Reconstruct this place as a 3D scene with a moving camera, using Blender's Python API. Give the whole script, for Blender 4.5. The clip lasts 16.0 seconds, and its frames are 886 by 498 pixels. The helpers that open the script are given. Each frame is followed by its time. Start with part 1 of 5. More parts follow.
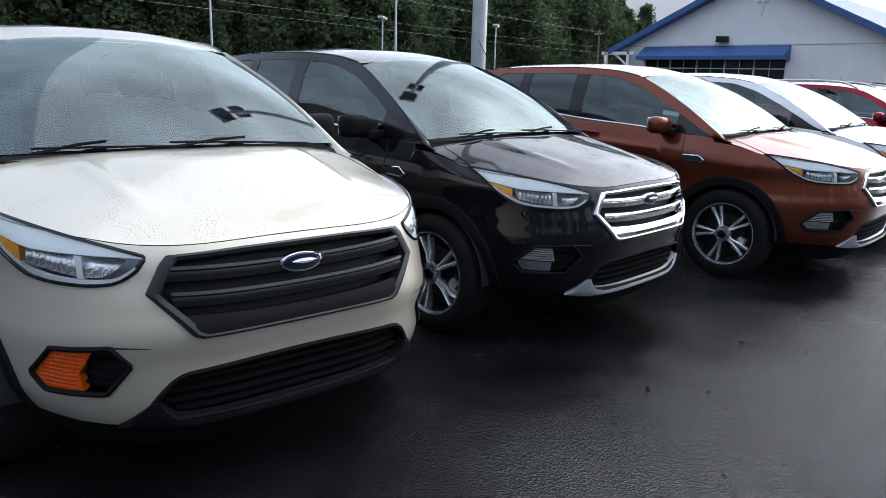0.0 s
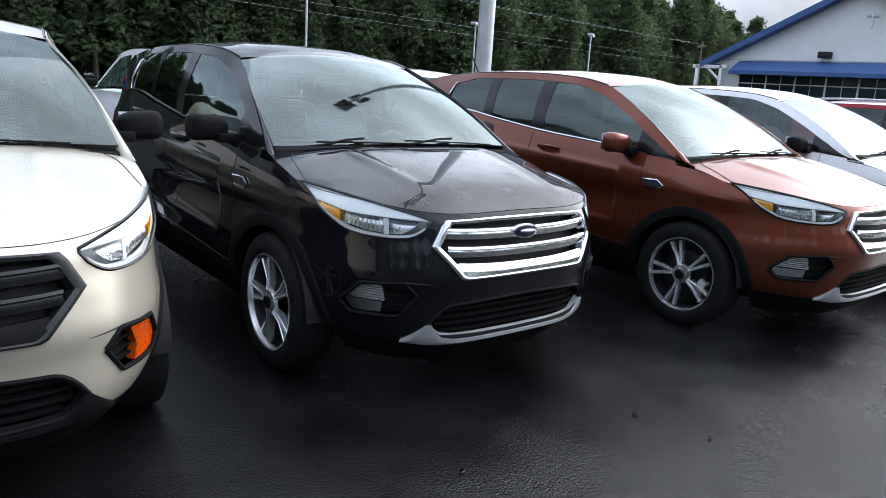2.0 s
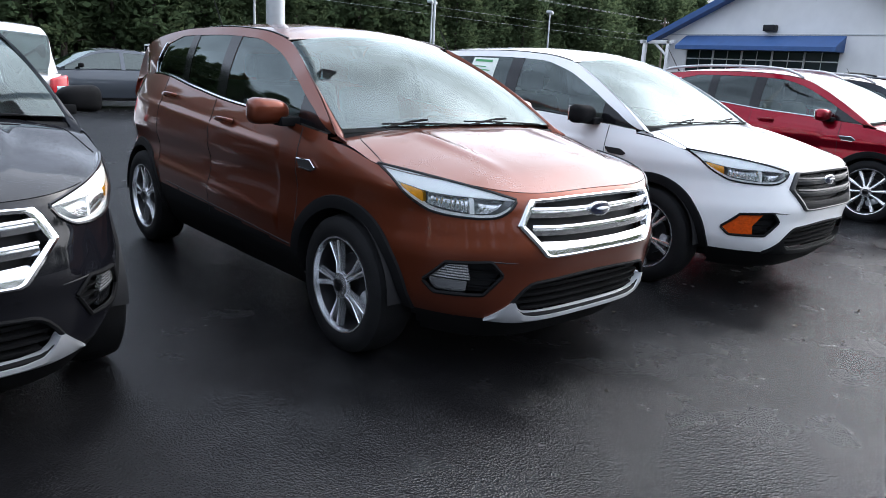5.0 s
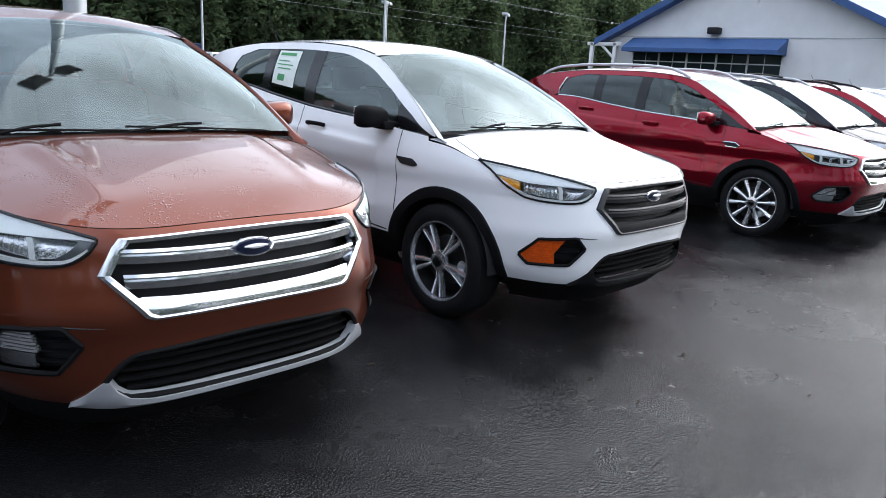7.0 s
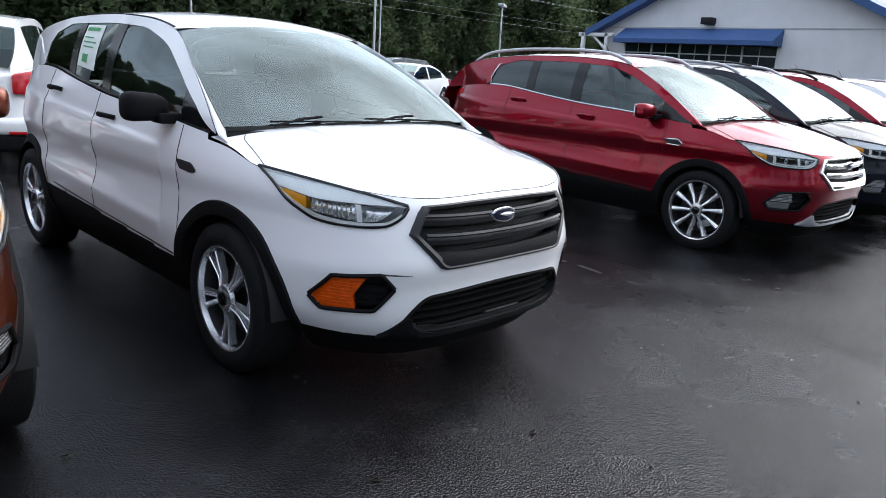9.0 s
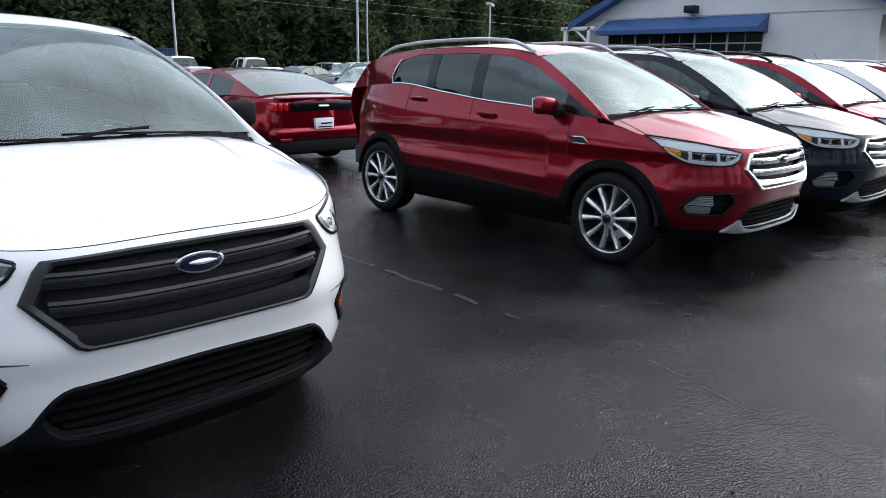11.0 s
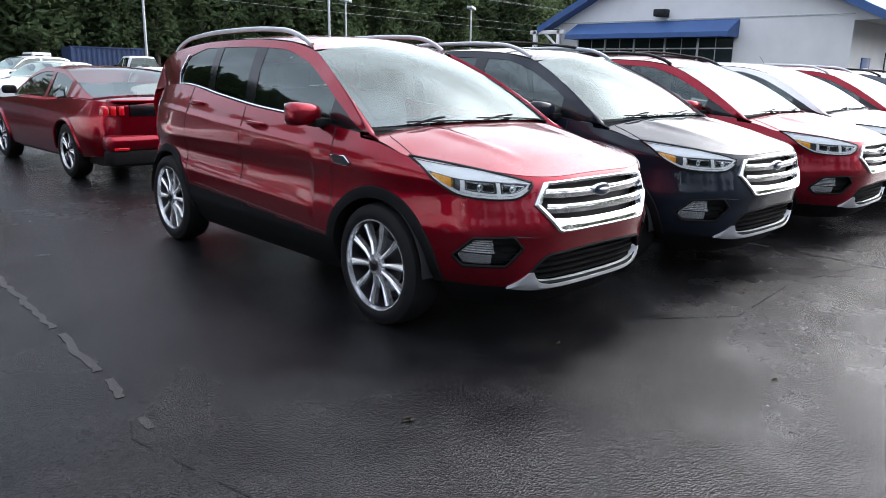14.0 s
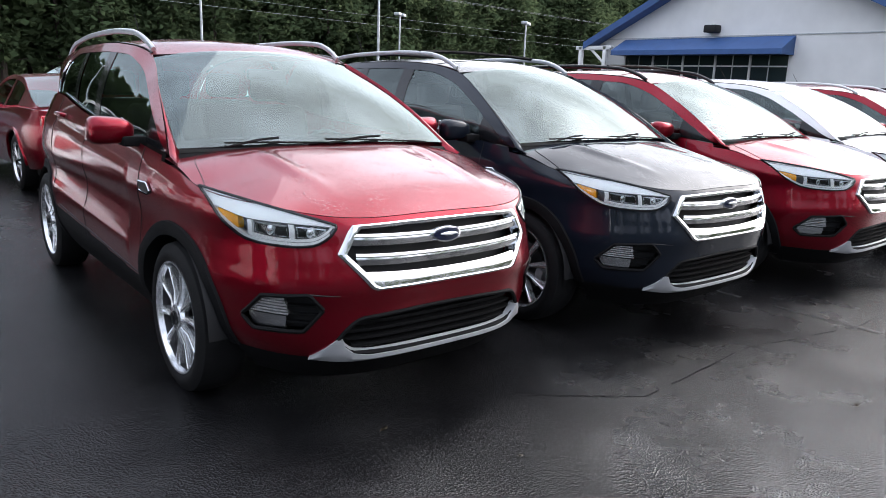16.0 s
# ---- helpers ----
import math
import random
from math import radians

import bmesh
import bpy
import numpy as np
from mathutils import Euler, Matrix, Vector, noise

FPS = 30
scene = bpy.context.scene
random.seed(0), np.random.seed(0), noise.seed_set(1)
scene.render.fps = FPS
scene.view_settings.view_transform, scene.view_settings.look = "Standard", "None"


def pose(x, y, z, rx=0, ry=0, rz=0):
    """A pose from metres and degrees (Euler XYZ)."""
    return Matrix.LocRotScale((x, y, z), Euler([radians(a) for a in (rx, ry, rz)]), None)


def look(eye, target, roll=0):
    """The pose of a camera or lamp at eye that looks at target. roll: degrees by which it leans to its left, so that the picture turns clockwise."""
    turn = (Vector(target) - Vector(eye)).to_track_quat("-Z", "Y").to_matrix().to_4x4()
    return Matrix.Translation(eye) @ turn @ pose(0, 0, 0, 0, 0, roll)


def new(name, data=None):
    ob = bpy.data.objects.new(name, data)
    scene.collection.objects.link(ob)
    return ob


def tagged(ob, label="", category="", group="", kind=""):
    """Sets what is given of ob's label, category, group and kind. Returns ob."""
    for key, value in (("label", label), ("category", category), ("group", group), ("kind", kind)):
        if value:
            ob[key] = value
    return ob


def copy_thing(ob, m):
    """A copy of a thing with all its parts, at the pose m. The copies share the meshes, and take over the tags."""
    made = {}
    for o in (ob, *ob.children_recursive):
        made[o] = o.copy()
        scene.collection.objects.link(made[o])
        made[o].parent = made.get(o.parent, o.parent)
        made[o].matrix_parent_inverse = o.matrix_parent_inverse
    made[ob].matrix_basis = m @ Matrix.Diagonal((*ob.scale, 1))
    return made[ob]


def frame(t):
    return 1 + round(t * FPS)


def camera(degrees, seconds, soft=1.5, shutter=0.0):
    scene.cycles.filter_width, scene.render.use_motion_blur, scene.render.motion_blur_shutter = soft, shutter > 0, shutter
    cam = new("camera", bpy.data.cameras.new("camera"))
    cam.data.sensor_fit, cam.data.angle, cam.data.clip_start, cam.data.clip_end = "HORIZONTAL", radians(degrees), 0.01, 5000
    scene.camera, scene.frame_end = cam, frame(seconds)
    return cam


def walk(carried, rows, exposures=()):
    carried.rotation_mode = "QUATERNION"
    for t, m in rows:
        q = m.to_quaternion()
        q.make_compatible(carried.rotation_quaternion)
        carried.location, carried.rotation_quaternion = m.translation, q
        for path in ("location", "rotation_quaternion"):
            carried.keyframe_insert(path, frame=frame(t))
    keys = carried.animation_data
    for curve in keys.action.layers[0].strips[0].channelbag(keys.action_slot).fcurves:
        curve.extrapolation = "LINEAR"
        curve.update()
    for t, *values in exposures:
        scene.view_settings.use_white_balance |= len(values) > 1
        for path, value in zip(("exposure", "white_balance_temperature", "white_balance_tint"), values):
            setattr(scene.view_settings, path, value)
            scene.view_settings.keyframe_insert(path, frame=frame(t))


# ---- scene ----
cam = camera(62.5, 16.0, soft=0.85)
ROWS = [  # seconds, x, y, z, tilt, lean, turn
    (0, -6.516, -2.266, 1.469, 77.07, -1.58, -46.56),
    (0.5, -6.180, -2.397, 1.508, 76.82, -3.33, -45.87),
    (1, -5.838, -2.544, 1.482, 77.58, -1.06, -42.35),
    (1.5, -5.504, -2.618, 1.497, 75.54, -2.67, -39.49),
    (2, -5.123, -2.638, 1.494, 77.25, -3.56, -38.88),
    (2.5, -4.754, -2.718, 1.467, 76.63, -2.01, -37.90),
    (3, -4.390, -2.810, 1.480, 75.82, -3.54, -36.78),
    (3.5, -4.016, -2.836, 1.444, 76.60, -3.41, -35.53),
    (4, -3.604, -2.882, 1.465, 75.20, -0.20, -36.72),
    (4.5, -3.185, -2.975, 1.460, 75.77, -2.42, -38.13),
    (5, -2.814, -2.975, 1.446, 75.98, -2.91, -40.80),
    (5.2, -2.661, -2.970, 1.436, 76.62, -2.76, -41.58),
    (7.3, -0.995, -3.134, 1.474, 75.86, -3.01, -43.81),
    (7.5, -0.836, -3.108, 1.484, 73.72, -3.03, -43.57),
    (8, -0.514, -3.034, 1.457, 74.61, -4.51, -39.34),
    (8.5, -0.153, -3.045, 1.453, 76.01, -2.31, -41.64),
    (9, 0.242, -3.000, 1.440, 75.72, -3.32, -43.03),
    (9.5, 0.636, -2.996, 1.415, 76.65, -1.16, -40.86),
    (10, 1.008, -3.033, 1.431, 76.12, -2.30, -42.91),
    (10.2, 1.146, -3.010, 1.411, 76.04, -1.35, -43.60),
    (12.3, 2.544, -3.048, 1.421, 75.79, 0.14, -42.44),
    (12.5, 2.706, -3.028, 1.414, 75.67, 0.87, -42.52),
    (13, 3.076, -3.072, 1.392, 75.79, -0.20, -40.17),
    (13.5, 3.435, -3.122, 1.408, 75.62, 0.03, -41.19),
    (14, 3.770, -3.092, 1.396, 76.25, -1.29, -43.53),
    (14.5, 4.151, -3.107, 1.394, 76.60, -0.48, -45.85),
    (15, 4.529, -3.195, 1.409, 76.21, -2.75, -40.17),
    (15.5, 4.842, -3.215, 1.401, 76.36, -1.78, -40.62),
    (16, 5.190, -3.193, 1.411, 77.23, -2.10, -38.75),
]
walk(cam, [(t, pose(x, y, z, rx, ry, rz)) for t, x, y, z, rx, ry, rz in ROWS],
     [(0, 0.95, 5850, 10), (2, 1.28, 5950, 10), (4, 1.48, 6050, 10), (8.5, 1.2, 6050, 10), (10, 1.0, 6050, 10), (12.5, 0.92, 6200, 11), (13.2, 1.22, 6250, 11), (14.5, 1.6, 6300, 12), (16, 1.52, 6350, 12)])

# ---- light: an overcast, wet morning ----
world = bpy.data.worlds.new("overcast_sky")
scene.world = world
world.use_nodes = True
wn = world.node_tree
wn.nodes.clear()
sky = wn.nodes.new("ShaderNodeTexSky")
sky.sky_type = "NISHITA"
sky.sun_disc = False
sky.sun_elevation, sky.sun_rotation = radians(35), radians(98)
sky.air_density, sky.dust_density, sky.ozone_density = 1.0, 6.0, 1.0
grey = wn.nodes.new("ShaderNodeHueSaturation")
grey.inputs["Saturation"].default_value = 0.35
coord = wn.nodes.new("ShaderNodeTexCoord")
clouds = wn.nodes.new("ShaderNodeTexNoise")
clouds.inputs["Scale"].default_value, clouds.inputs["Detail"].default_value = 3.2, 5.0
ramp = wn.nodes.new("ShaderNodeMapRange")
ramp.inputs["From Min"].default_value, ramp.inputs["From Max"].default_value = 0.3, 0.7
ramp.inputs["To Min"].default_value, ramp.inputs["To Max"].default_value = 0.45, 1.3
mul = wn.nodes.new("ShaderNodeVectorMath")
mul.operation = "SCALE"
back = wn.nodes.new("ShaderNodeBackground")
back.inputs["Strength"].default_value = 0.135
wout = wn.nodes.new("ShaderNodeOutputWorld")
wn.links.new(sky.outputs[0], grey.inputs["Color"])
wn.links.new(coord.outputs["Generated"], clouds.inputs["Vector"])
wn.links.new(clouds.outputs["Fac"], ramp.inputs["Value"])
cover = wn.nodes.new("ShaderNodeMix")
cover.data_type = "RGBA"
cover.inputs["Factor"].default_value = 0.45
cover.inputs["B"].default_value = (6.1, 6.8, 8.1, 1)
wn.links.new(grey.outputs[0], cover.inputs["A"])
wn.links.new(cover.outputs["Result"], mul.inputs[0])
height = wn.nodes.new("ShaderNodeSeparateXYZ")
dome = wn.nodes.new("ShaderNodeMapRange")
dome.inputs["From Min"].default_value, dome.inputs["From Max"].default_value = 0.0, 0.9
dome.inputs["To Min"].default_value, dome.inputs["To Max"].default_value = 0.62, 1.2
shade = wn.nodes.new("ShaderNodeMath")
shade.operation = "MULTIPLY"
wn.links.new(coord.outputs["Generated"], height.inputs[0])
wn.links.new(height.outputs["Z"], dome.inputs["Value"])
wn.links.new(dome.outputs[0], shade.inputs[0])
wn.links.new(ramp.outputs[0], shade.inputs[1])
wn.links.new(shade.outputs[0], mul.inputs["Scale"])
wn.links.new(mul.outputs[0], back.inputs["Color"])
wn.links.new(back.outputs[0], wout.inputs["Surface"])
sun = new("sun", bpy.data.lights.new("sun", "SUN"))
sun.data.energy, sun.data.angle, sun.data.color = 0.95, radians(125), (1.0, 0.97, 0.93)
sun.matrix_world = look((38, -8, 27), (0, 0, 0))


# ---- materials ----
def material(name, color, rough=0.5, metal=0.0, coat=0.0, vary=0.0, scale=6.0, bump=0.0, bump_scale=60.0, spec=0.5, emit=None, trans=0.0, alpha=1.0, ior=1.45):
    m = bpy.data.materials.new(name)
    m.use_nodes = True
    nt = m.node_tree
    b = nt.nodes["Principled BSDF"]
    b.inputs["Base Color"].default_value = (*color, 1)
    b.inputs["Roughness"].default_value = rough
    b.inputs["Metallic"].default_value = metal
    b.inputs["Coat Weight"].default_value = coat
    b.inputs["Coat Roughness"].default_value = 0.02
    b.inputs["Coat IOR"].default_value = 1.39
    b.inputs["Specular IOR Level"].default_value = spec
    b.inputs["Transmission Weight"].default_value = trans
    b.inputs["IOR"].default_value = ior
    b.inputs["Alpha"].default_value = alpha
    if emit:
        b.inputs["Emission Color"].default_value = (*color, 1)
        b.inputs["Emission Strength"].default_value = emit
    tc = nt.nodes.new("ShaderNodeTexCoord")
    if vary:
        n = nt.nodes.new("ShaderNodeTexNoise")
        n.inputs["Scale"].default_value, n.inputs["Detail"].default_value = scale, 8.0
        nt.links.new(tc.outputs["Object"], n.inputs["Vector"])
        mr = nt.nodes.new("ShaderNodeMapRange")
        mr.inputs["From Min"].default_value, mr.inputs["From Max"].default_value = 0.25, 0.75
        mr.inputs["To Min"].default_value, mr.inputs["To Max"].default_value = 1 - vary, 1 + vary
        nt.links.new(n.outputs["Fac"], mr.inputs["Value"])
        sc = nt.nodes.new("ShaderNodeVectorMath")
        sc.operation = "SCALE"
        sc.inputs[0].default_value = color
        nt.links.new(mr.outputs[0], sc.inputs["Scale"])
        nt.links.new(sc.outputs[0], b.inputs["Base Color"])
        mr2 = nt.nodes.new("ShaderNodeMapRange")
        mr2.inputs["To Min"].default_value, mr2.inputs["To Max"].default_value = max(rough - 0.12 * vary, 0.02), min(rough + 0.3 * vary, 1)
        nt.links.new(n.outputs["Fac"], mr2.inputs["Value"])
        nt.links.new(mr2.outputs[0], b.inputs["Roughness"])
    if bump:
        n2 = nt.nodes.new("ShaderNodeTexNoise")
        n2.inputs["Scale"].default_value, n2.inputs["Detail"].default_value = bump_scale, 4.0
        nt.links.new(tc.outputs["Object"], n2.inputs["Vector"])
        bp = nt.nodes.new("ShaderNodeBump")
        bp.inputs["Strength"].default_value, bp.inputs["Distance"].default_value = bump, 0.01
        nt.links.new(n2.outputs["Fac"], bp.inputs["Height"])
        nt.links.new(bp.outputs[0], b.inputs["Normal"])
    return m


def car_paint(name, color, metal=0.0, rough=0.35, beads=False):
    """Clear-coated paint; beads: rain drops standing on it."""
    m = material(name, color, rough, metal, coat=1.0, vary=0.06, scale=900, spec=0.02 if max(color) < 0.05 else 0.15)
    if beads:
        nt = m.node_tree
        b = nt.nodes["Principled BSDF"]
        tc = nt.nodes.new("ShaderNodeTexCoord")
        v = nt.nodes.new("ShaderNodeTexVoronoi")
        v.inputs["Scale"].default_value = 95
        v.inputs["Randomness"].default_value = 1.0
        nt.links.new(tc.outputs["Object"], v.inputs["Vector"])
        patch = nt.nodes.new("ShaderNodeTexNoise")
        patch.inputs["Scale"].default_value, patch.inputs["Detail"].default_value = 7, 3
        nt.links.new(tc.outputs["Object"], patch.inputs["Vector"])
        size = nt.nodes.new("ShaderNodeMapRange")
        size.inputs["From Min"].default_value, size.inputs["From Max"].default_value = 0.32, 0.66
        size.inputs["To Min"].default_value, size.inputs["To Max"].default_value = 0.0, 0.46
        nt.links.new(patch.outputs["Fac"], size.inputs["Value"])
        drop = nt.nodes.new("ShaderNodeMath")
        drop.operation = "SUBTRACT"
        drop.use_clamp = True
        nt.links.new(size.outputs[0], drop.inputs[0])
        nt.links.new(v.outputs["Distance"], drop.inputs[1])
        bp = nt.nodes.new("ShaderNodeBump")
        bp.inputs["Strength"].default_value, bp.inputs["Distance"].default_value = 0.8, 0.007
        nt.links.new(drop.outputs[0], bp.inputs["Height"])
        nt.links.new(bp.outputs[0], b.inputs["Normal"])
        nt.links.new(bp.outputs[0], b.inputs["Coat Normal"])
    return m


PAINTS = {}
for key, col, met, ro in (("cream", (0.58, 0.53, 0.425), 0.5, 0.34), ("black", (0.006, 0.006, 0.008), 0.0, 0.3), ("copper", (0.15, 0.036, 0.016), 0.72, 0.30),
                          ("white", (0.80, 0.80, 0.80), 0.0, 0.4), ("ruby", (0.225, 0.0022, 0.013), 0.82, 0.27), ("navy", (0.008, 0.011, 0.018), 0.1, 0.3),
                          ("grey", (0.06, 0.07, 0.085), 0.5, 0.36), ("silver", (0.45, 0.46, 0.47), 0.6, 0.36), ("blue", (0.02, 0.06, 0.17), 0.3, 0.4)):
    PAINTS[key] = (car_paint(key + "_paint", col, met, ro), car_paint(key + "_paint_with_rain_beads", col, met, ro, True))
BLACK = material("black_textured_plastic", (0.006, 0.006, 0.0065), 0.7, vary=0.25, scale=20, bump=0.15, bump_scale=700, spec=0.14)
GLOSS = material("gloss_black_plastic", (0.006, 0.006, 0.007), 0.15)
DARK = material("dark_recess_plastic", (0.006, 0.006, 0.007), 0.6, vary=0.3, scale=12)
CHROME = material("chrome_trim", (0.70, 0.71, 0.73), 0.10, 1.0, vary=0.05, scale=30)
ALLOY = material("machined_alloy", (0.84, 0.85, 0.87), 0.2, 0.85, vary=0.08, scale=15)
SILVER = material("silver_painted_plastic", (0.50, 0.51, 0.53), 0.35, 0.5, vary=0.06, scale=20)
RUBBER = material("tyre_rubber", (0.008, 0.008, 0.0085), 0.75, vary=0.3, scale=14, bump=0.3, bump_scale=120, spec=0.2)
AMBER = material("amber_lens", (0.85, 0.38, 0.015), 0.15, coat=0.6, vary=0.25, scale=60)
REDLENS = material("red_tail_lens", (0.45, 0.006, 0.012), 0.12, coat=0.8, vary=0.15, scale=40)
REFLECTOR = material("lamp_reflector", (0.75, 0.76, 0.78), 0.12, 1.0, vary=0.2, scale=70, bump=0.3, bump_scale=90)


def pane(name, tint, ior):
    """Thin clear sheet: what lies behind it shows through, the sky is mirrored in it."""
    m = bpy.data.materials.new(name)
    m.use_nodes = True
    nt = m.node_tree
    nt.nodes.clear()
    out = nt.nodes.new("ShaderNodeOutputMaterial")
    mix = nt.nodes.new("ShaderNodeMixShader")
    clear = nt.nodes.new("ShaderNodeBsdfTransparent")
    clear.inputs["Color"].default_value = (*tint, 1)
    gloss = nt.nodes.new("ShaderNodeBsdfGlossy")
    gloss.inputs["Roughness"].default_value = 0.015
    gloss.inputs["Color"].default_value = (0.88, 1.0, 0.98, 1)
    fres = nt.nodes.new("ShaderNodeFresnel")
    fres.inputs["IOR"].default_value = ior
    for a, b in ((fres.outputs[0], mix.inputs[0]), (clear.outputs[0], mix.inputs[1]), (gloss.outputs[0], mix.inputs[2]), (mix.outputs[0], out.inputs["Surface"])):
        nt.links.new(a, b)
    return m


LENS = pane("clear_lamp_lens", (0.97, 0.97, 0.97), 1.45)
GLASS = pane("tinted_windscreen_glass", (0.66, 0.76, 0.74), 1.85)
SIDE_GLASS = pane("tinted_side_glass", (0.50, 0.58, 0.56), 1.8)
PRIVACY = pane("dark_privacy_glass", (0.05, 0.06, 0.06), 1.7)
AMBER_DEEP = material("deep_orange_lens", (0.60, 0.080, 0.002), 0.15, coat=0.6, vary=0.25, scale=60)
CABIN = material("dark_cabin_cloth", (0.03, 0.03, 0.033), 0.85, vary=0.2, scale=30, bump=0.3, bump_scale=300)
DASH = material("dashboard_plastic", (0.025, 0.026, 0.028), 0.55, vary=0.15, scale=40)
BADGE = material("blue_badge_enamel", (0.004, 0.008, 0.030), 0.18, coat=1.0)
WHITE = material("white_print", (0.82, 0.82, 0.82), 0.5, vary=0.04)
STICKER = material("white_window_sticker", (0.75, 0.80, 0.74), 0.6, vary=0.06, scale=30)
GREEN = material("green_print", (0.08, 0.32, 0.12), 0.6)
GALV = material("galvanised_steel", (0.48, 0.50, 0.51), 0.45, 0.7, vary=0.15, scale=5)
WOODPOLE = material("weathered_pole_wood", (0.16, 0.13, 0.10), 0.9, vary=0.35, scale=12, bump=0.4)


# ---- mesh helpers ----
def part(name, bm, mat, parent=None, label="", smooth=True):
    """Links a bmesh (or a ready mesh) as one object under a thing or a part."""
    if isinstance(bm, bpy.types.Mesh):
        me = bm
    else:
        me = bpy.data.meshes.new(name)
        bmesh.ops.recalc_face_normals(bm, faces=bm.faces)
        bm.to_mesh(me)
        bm.free()
        if smooth:
            me.shade_smooth()
            me.set_sharp_from_angle(angle=radians(38))
        me.materials.append(mat)
    ob = new(name, me)
    ob.parent = parent
    if label:
        tagged(ob, label)
    return ob


def thing(name, label, category, group="", m=None):
    ob = new(name)
    ob.empty_display_size = 0.3
    tagged(ob, label, category, group)
    if m is not None:
        ob.matrix_world = m
    return ob


def smooth_curve(*pts):
    """A smooth curve through (x, y) pairs with rising x."""
    xs = np.array([p[0] for p in pts], float)
    ys = np.array([p[1] for p in pts], float)
    d = np.diff(ys) / np.diff(xs)
    k = np.concatenate([[d[0]], np.where(d[:-1] * d[1:] > 0, 2 * d[:-1] * d[1:] / (d[:-1] + d[1:] + 1e-12), 0), [d[-1]]])

    def f(x):
        i = int(np.clip(np.searchsorted(xs, x) - 1, 0, len(xs) - 2))
        h = xs[i + 1] - xs[i]
        t = min(max((x - xs[i]) / h, 0.0), 1.0)
        return float(ys[i] * (1 + 2 * t) * (1 - t) ** 2 + k[i] * h * t * (1 - t) ** 2 + ys[i + 1] * t * t * (3 - 2 * t) + k[i + 1] * h * t * t * (t - 1))
    return f


def linear(*pts):
    xs, ys = [p[0] for p in pts], [p[1] for p in pts]
    return lambda x: float(np.interp(x, xs, ys))


def add_grid(bm, pts, keep=None):
    """Quads over a table of points (rows of Vectors)."""
    vs = [[bm.verts.new(p) for p in row] for row in pts]
    for i in range(len(vs) - 1):
        for j in range(len(vs[0]) - 1):
            if keep is None or keep(i, j):
                try:
                    bm.faces.new((vs[i][j], vs[i + 1][j], vs[i + 1][j + 1], vs[i][j + 1]))
                except ValueError:
                    pass
    return vs


def clean(bm):
    bmesh.ops.remove_doubles(bm, verts=bm.verts, dist=0.0004)
    bmesh.ops.delete(bm, geom=[v for v in bm.verts if not v.link_faces], context="VERTS")
    return bm


def offset_point(fn, a, b, off, inside):
    """The point of the surface fn at (a, b), moved off metres along its outward normal."""
    p = fn(a, b)
    if not off:
        return p
    n = (fn(a + 0.004, b) - fn(a - 0.004, b)).cross(fn(a, b + 0.004) - fn(a, b - 0.004))
    if n.length < 1e-12:
        return p
    n.normalize()
    if n.dot(p - inside) < 0:
        n.negate()
    return p + n * off


INSIDE = Vector((-0.4, 0, 0.7))


def patch(fn, a0, a1, lo, hi, n=14, m=6, off=0.0, depth=0.0):
    """A plate laid on the surface fn between two curves lo(a) and hi(a), with its edges turned in by depth."""
    bm = bmesh.new()
    rows = []
    for i in range(n + 1):
        a = a0 + (a1 - a0) * i / n
        l, h = lo(a), hi(a)
        rows.append([offset_point(fn, a, l + (h - l) * j / m, off, INSIDE) for j in range(m + 1)])
    if depth:
        inner = []
        for i in range(n + 1):
            a = a0 + (a1 - a0) * i / n
            l, h = lo(a), hi(a)
            inner.append((offset_point(fn, a, l, off - depth, INSIDE), offset_point(fn, a, h, off - depth, INSIDE)))
        rows = [[inner[i][0]] + rows[i] + [inner[i][1]] for i in range(n + 1)]
        first = [offset_point(fn, a0, lo(a0) + (hi(a0) - lo(a0)) * j / m, off - depth, INSIDE) for j in range(m + 1)]
        last = [offset_point(fn, a1, lo(a1) + (hi(a1) - lo(a1)) * j / m, off - depth, INSIDE) for j in range(m + 1)]
        rows = [[first[0]] + first + [first[-1]]] + rows + [[last[0]] + last + [last[-1]]]
    add_grid(bm, rows)
    return clean(bm)


def tube(bm, path, r, sides=6, closed=False, flat=1.0):
    """A tube of radius r (a number or one for each point) along points."""
    n = len(path)
    rings = []
    for i, p in enumerate(path):
        a = path[(i - 1) % n] if closed or i else path[0]
        b = path[(i + 1) % n] if closed or i < n - 1 else path[-1]
        d = (Vector(b) - Vector(a)).normalized()
        u = d.cross(Vector((0, 0, 1)))
        u = u.normalized() if u.length > 1e-4 else Vector((1, 0, 0))
        v = u.cross(d)
        rr = r[i] if isinstance(r, (list, tuple)) else r
        rings.append([bm.verts.new(Vector(p) + (u * math.cos(t) * flat + v * math.sin(t)) * rr) for t in (2 * math.pi * k / sides for k in range(sides))])
    for i in range(n if closed else n - 1):
        for k in range(sides):
            bm.faces.new((rings[i][k], rings[i][(k + 1) % sides], rings[(i + 1) % n][(k + 1) % sides], rings[(i + 1) % n][k]))
    if not closed:
        bm.faces.new(rings[0][::-1])
        bm.faces.new(rings[-1])
    return bm


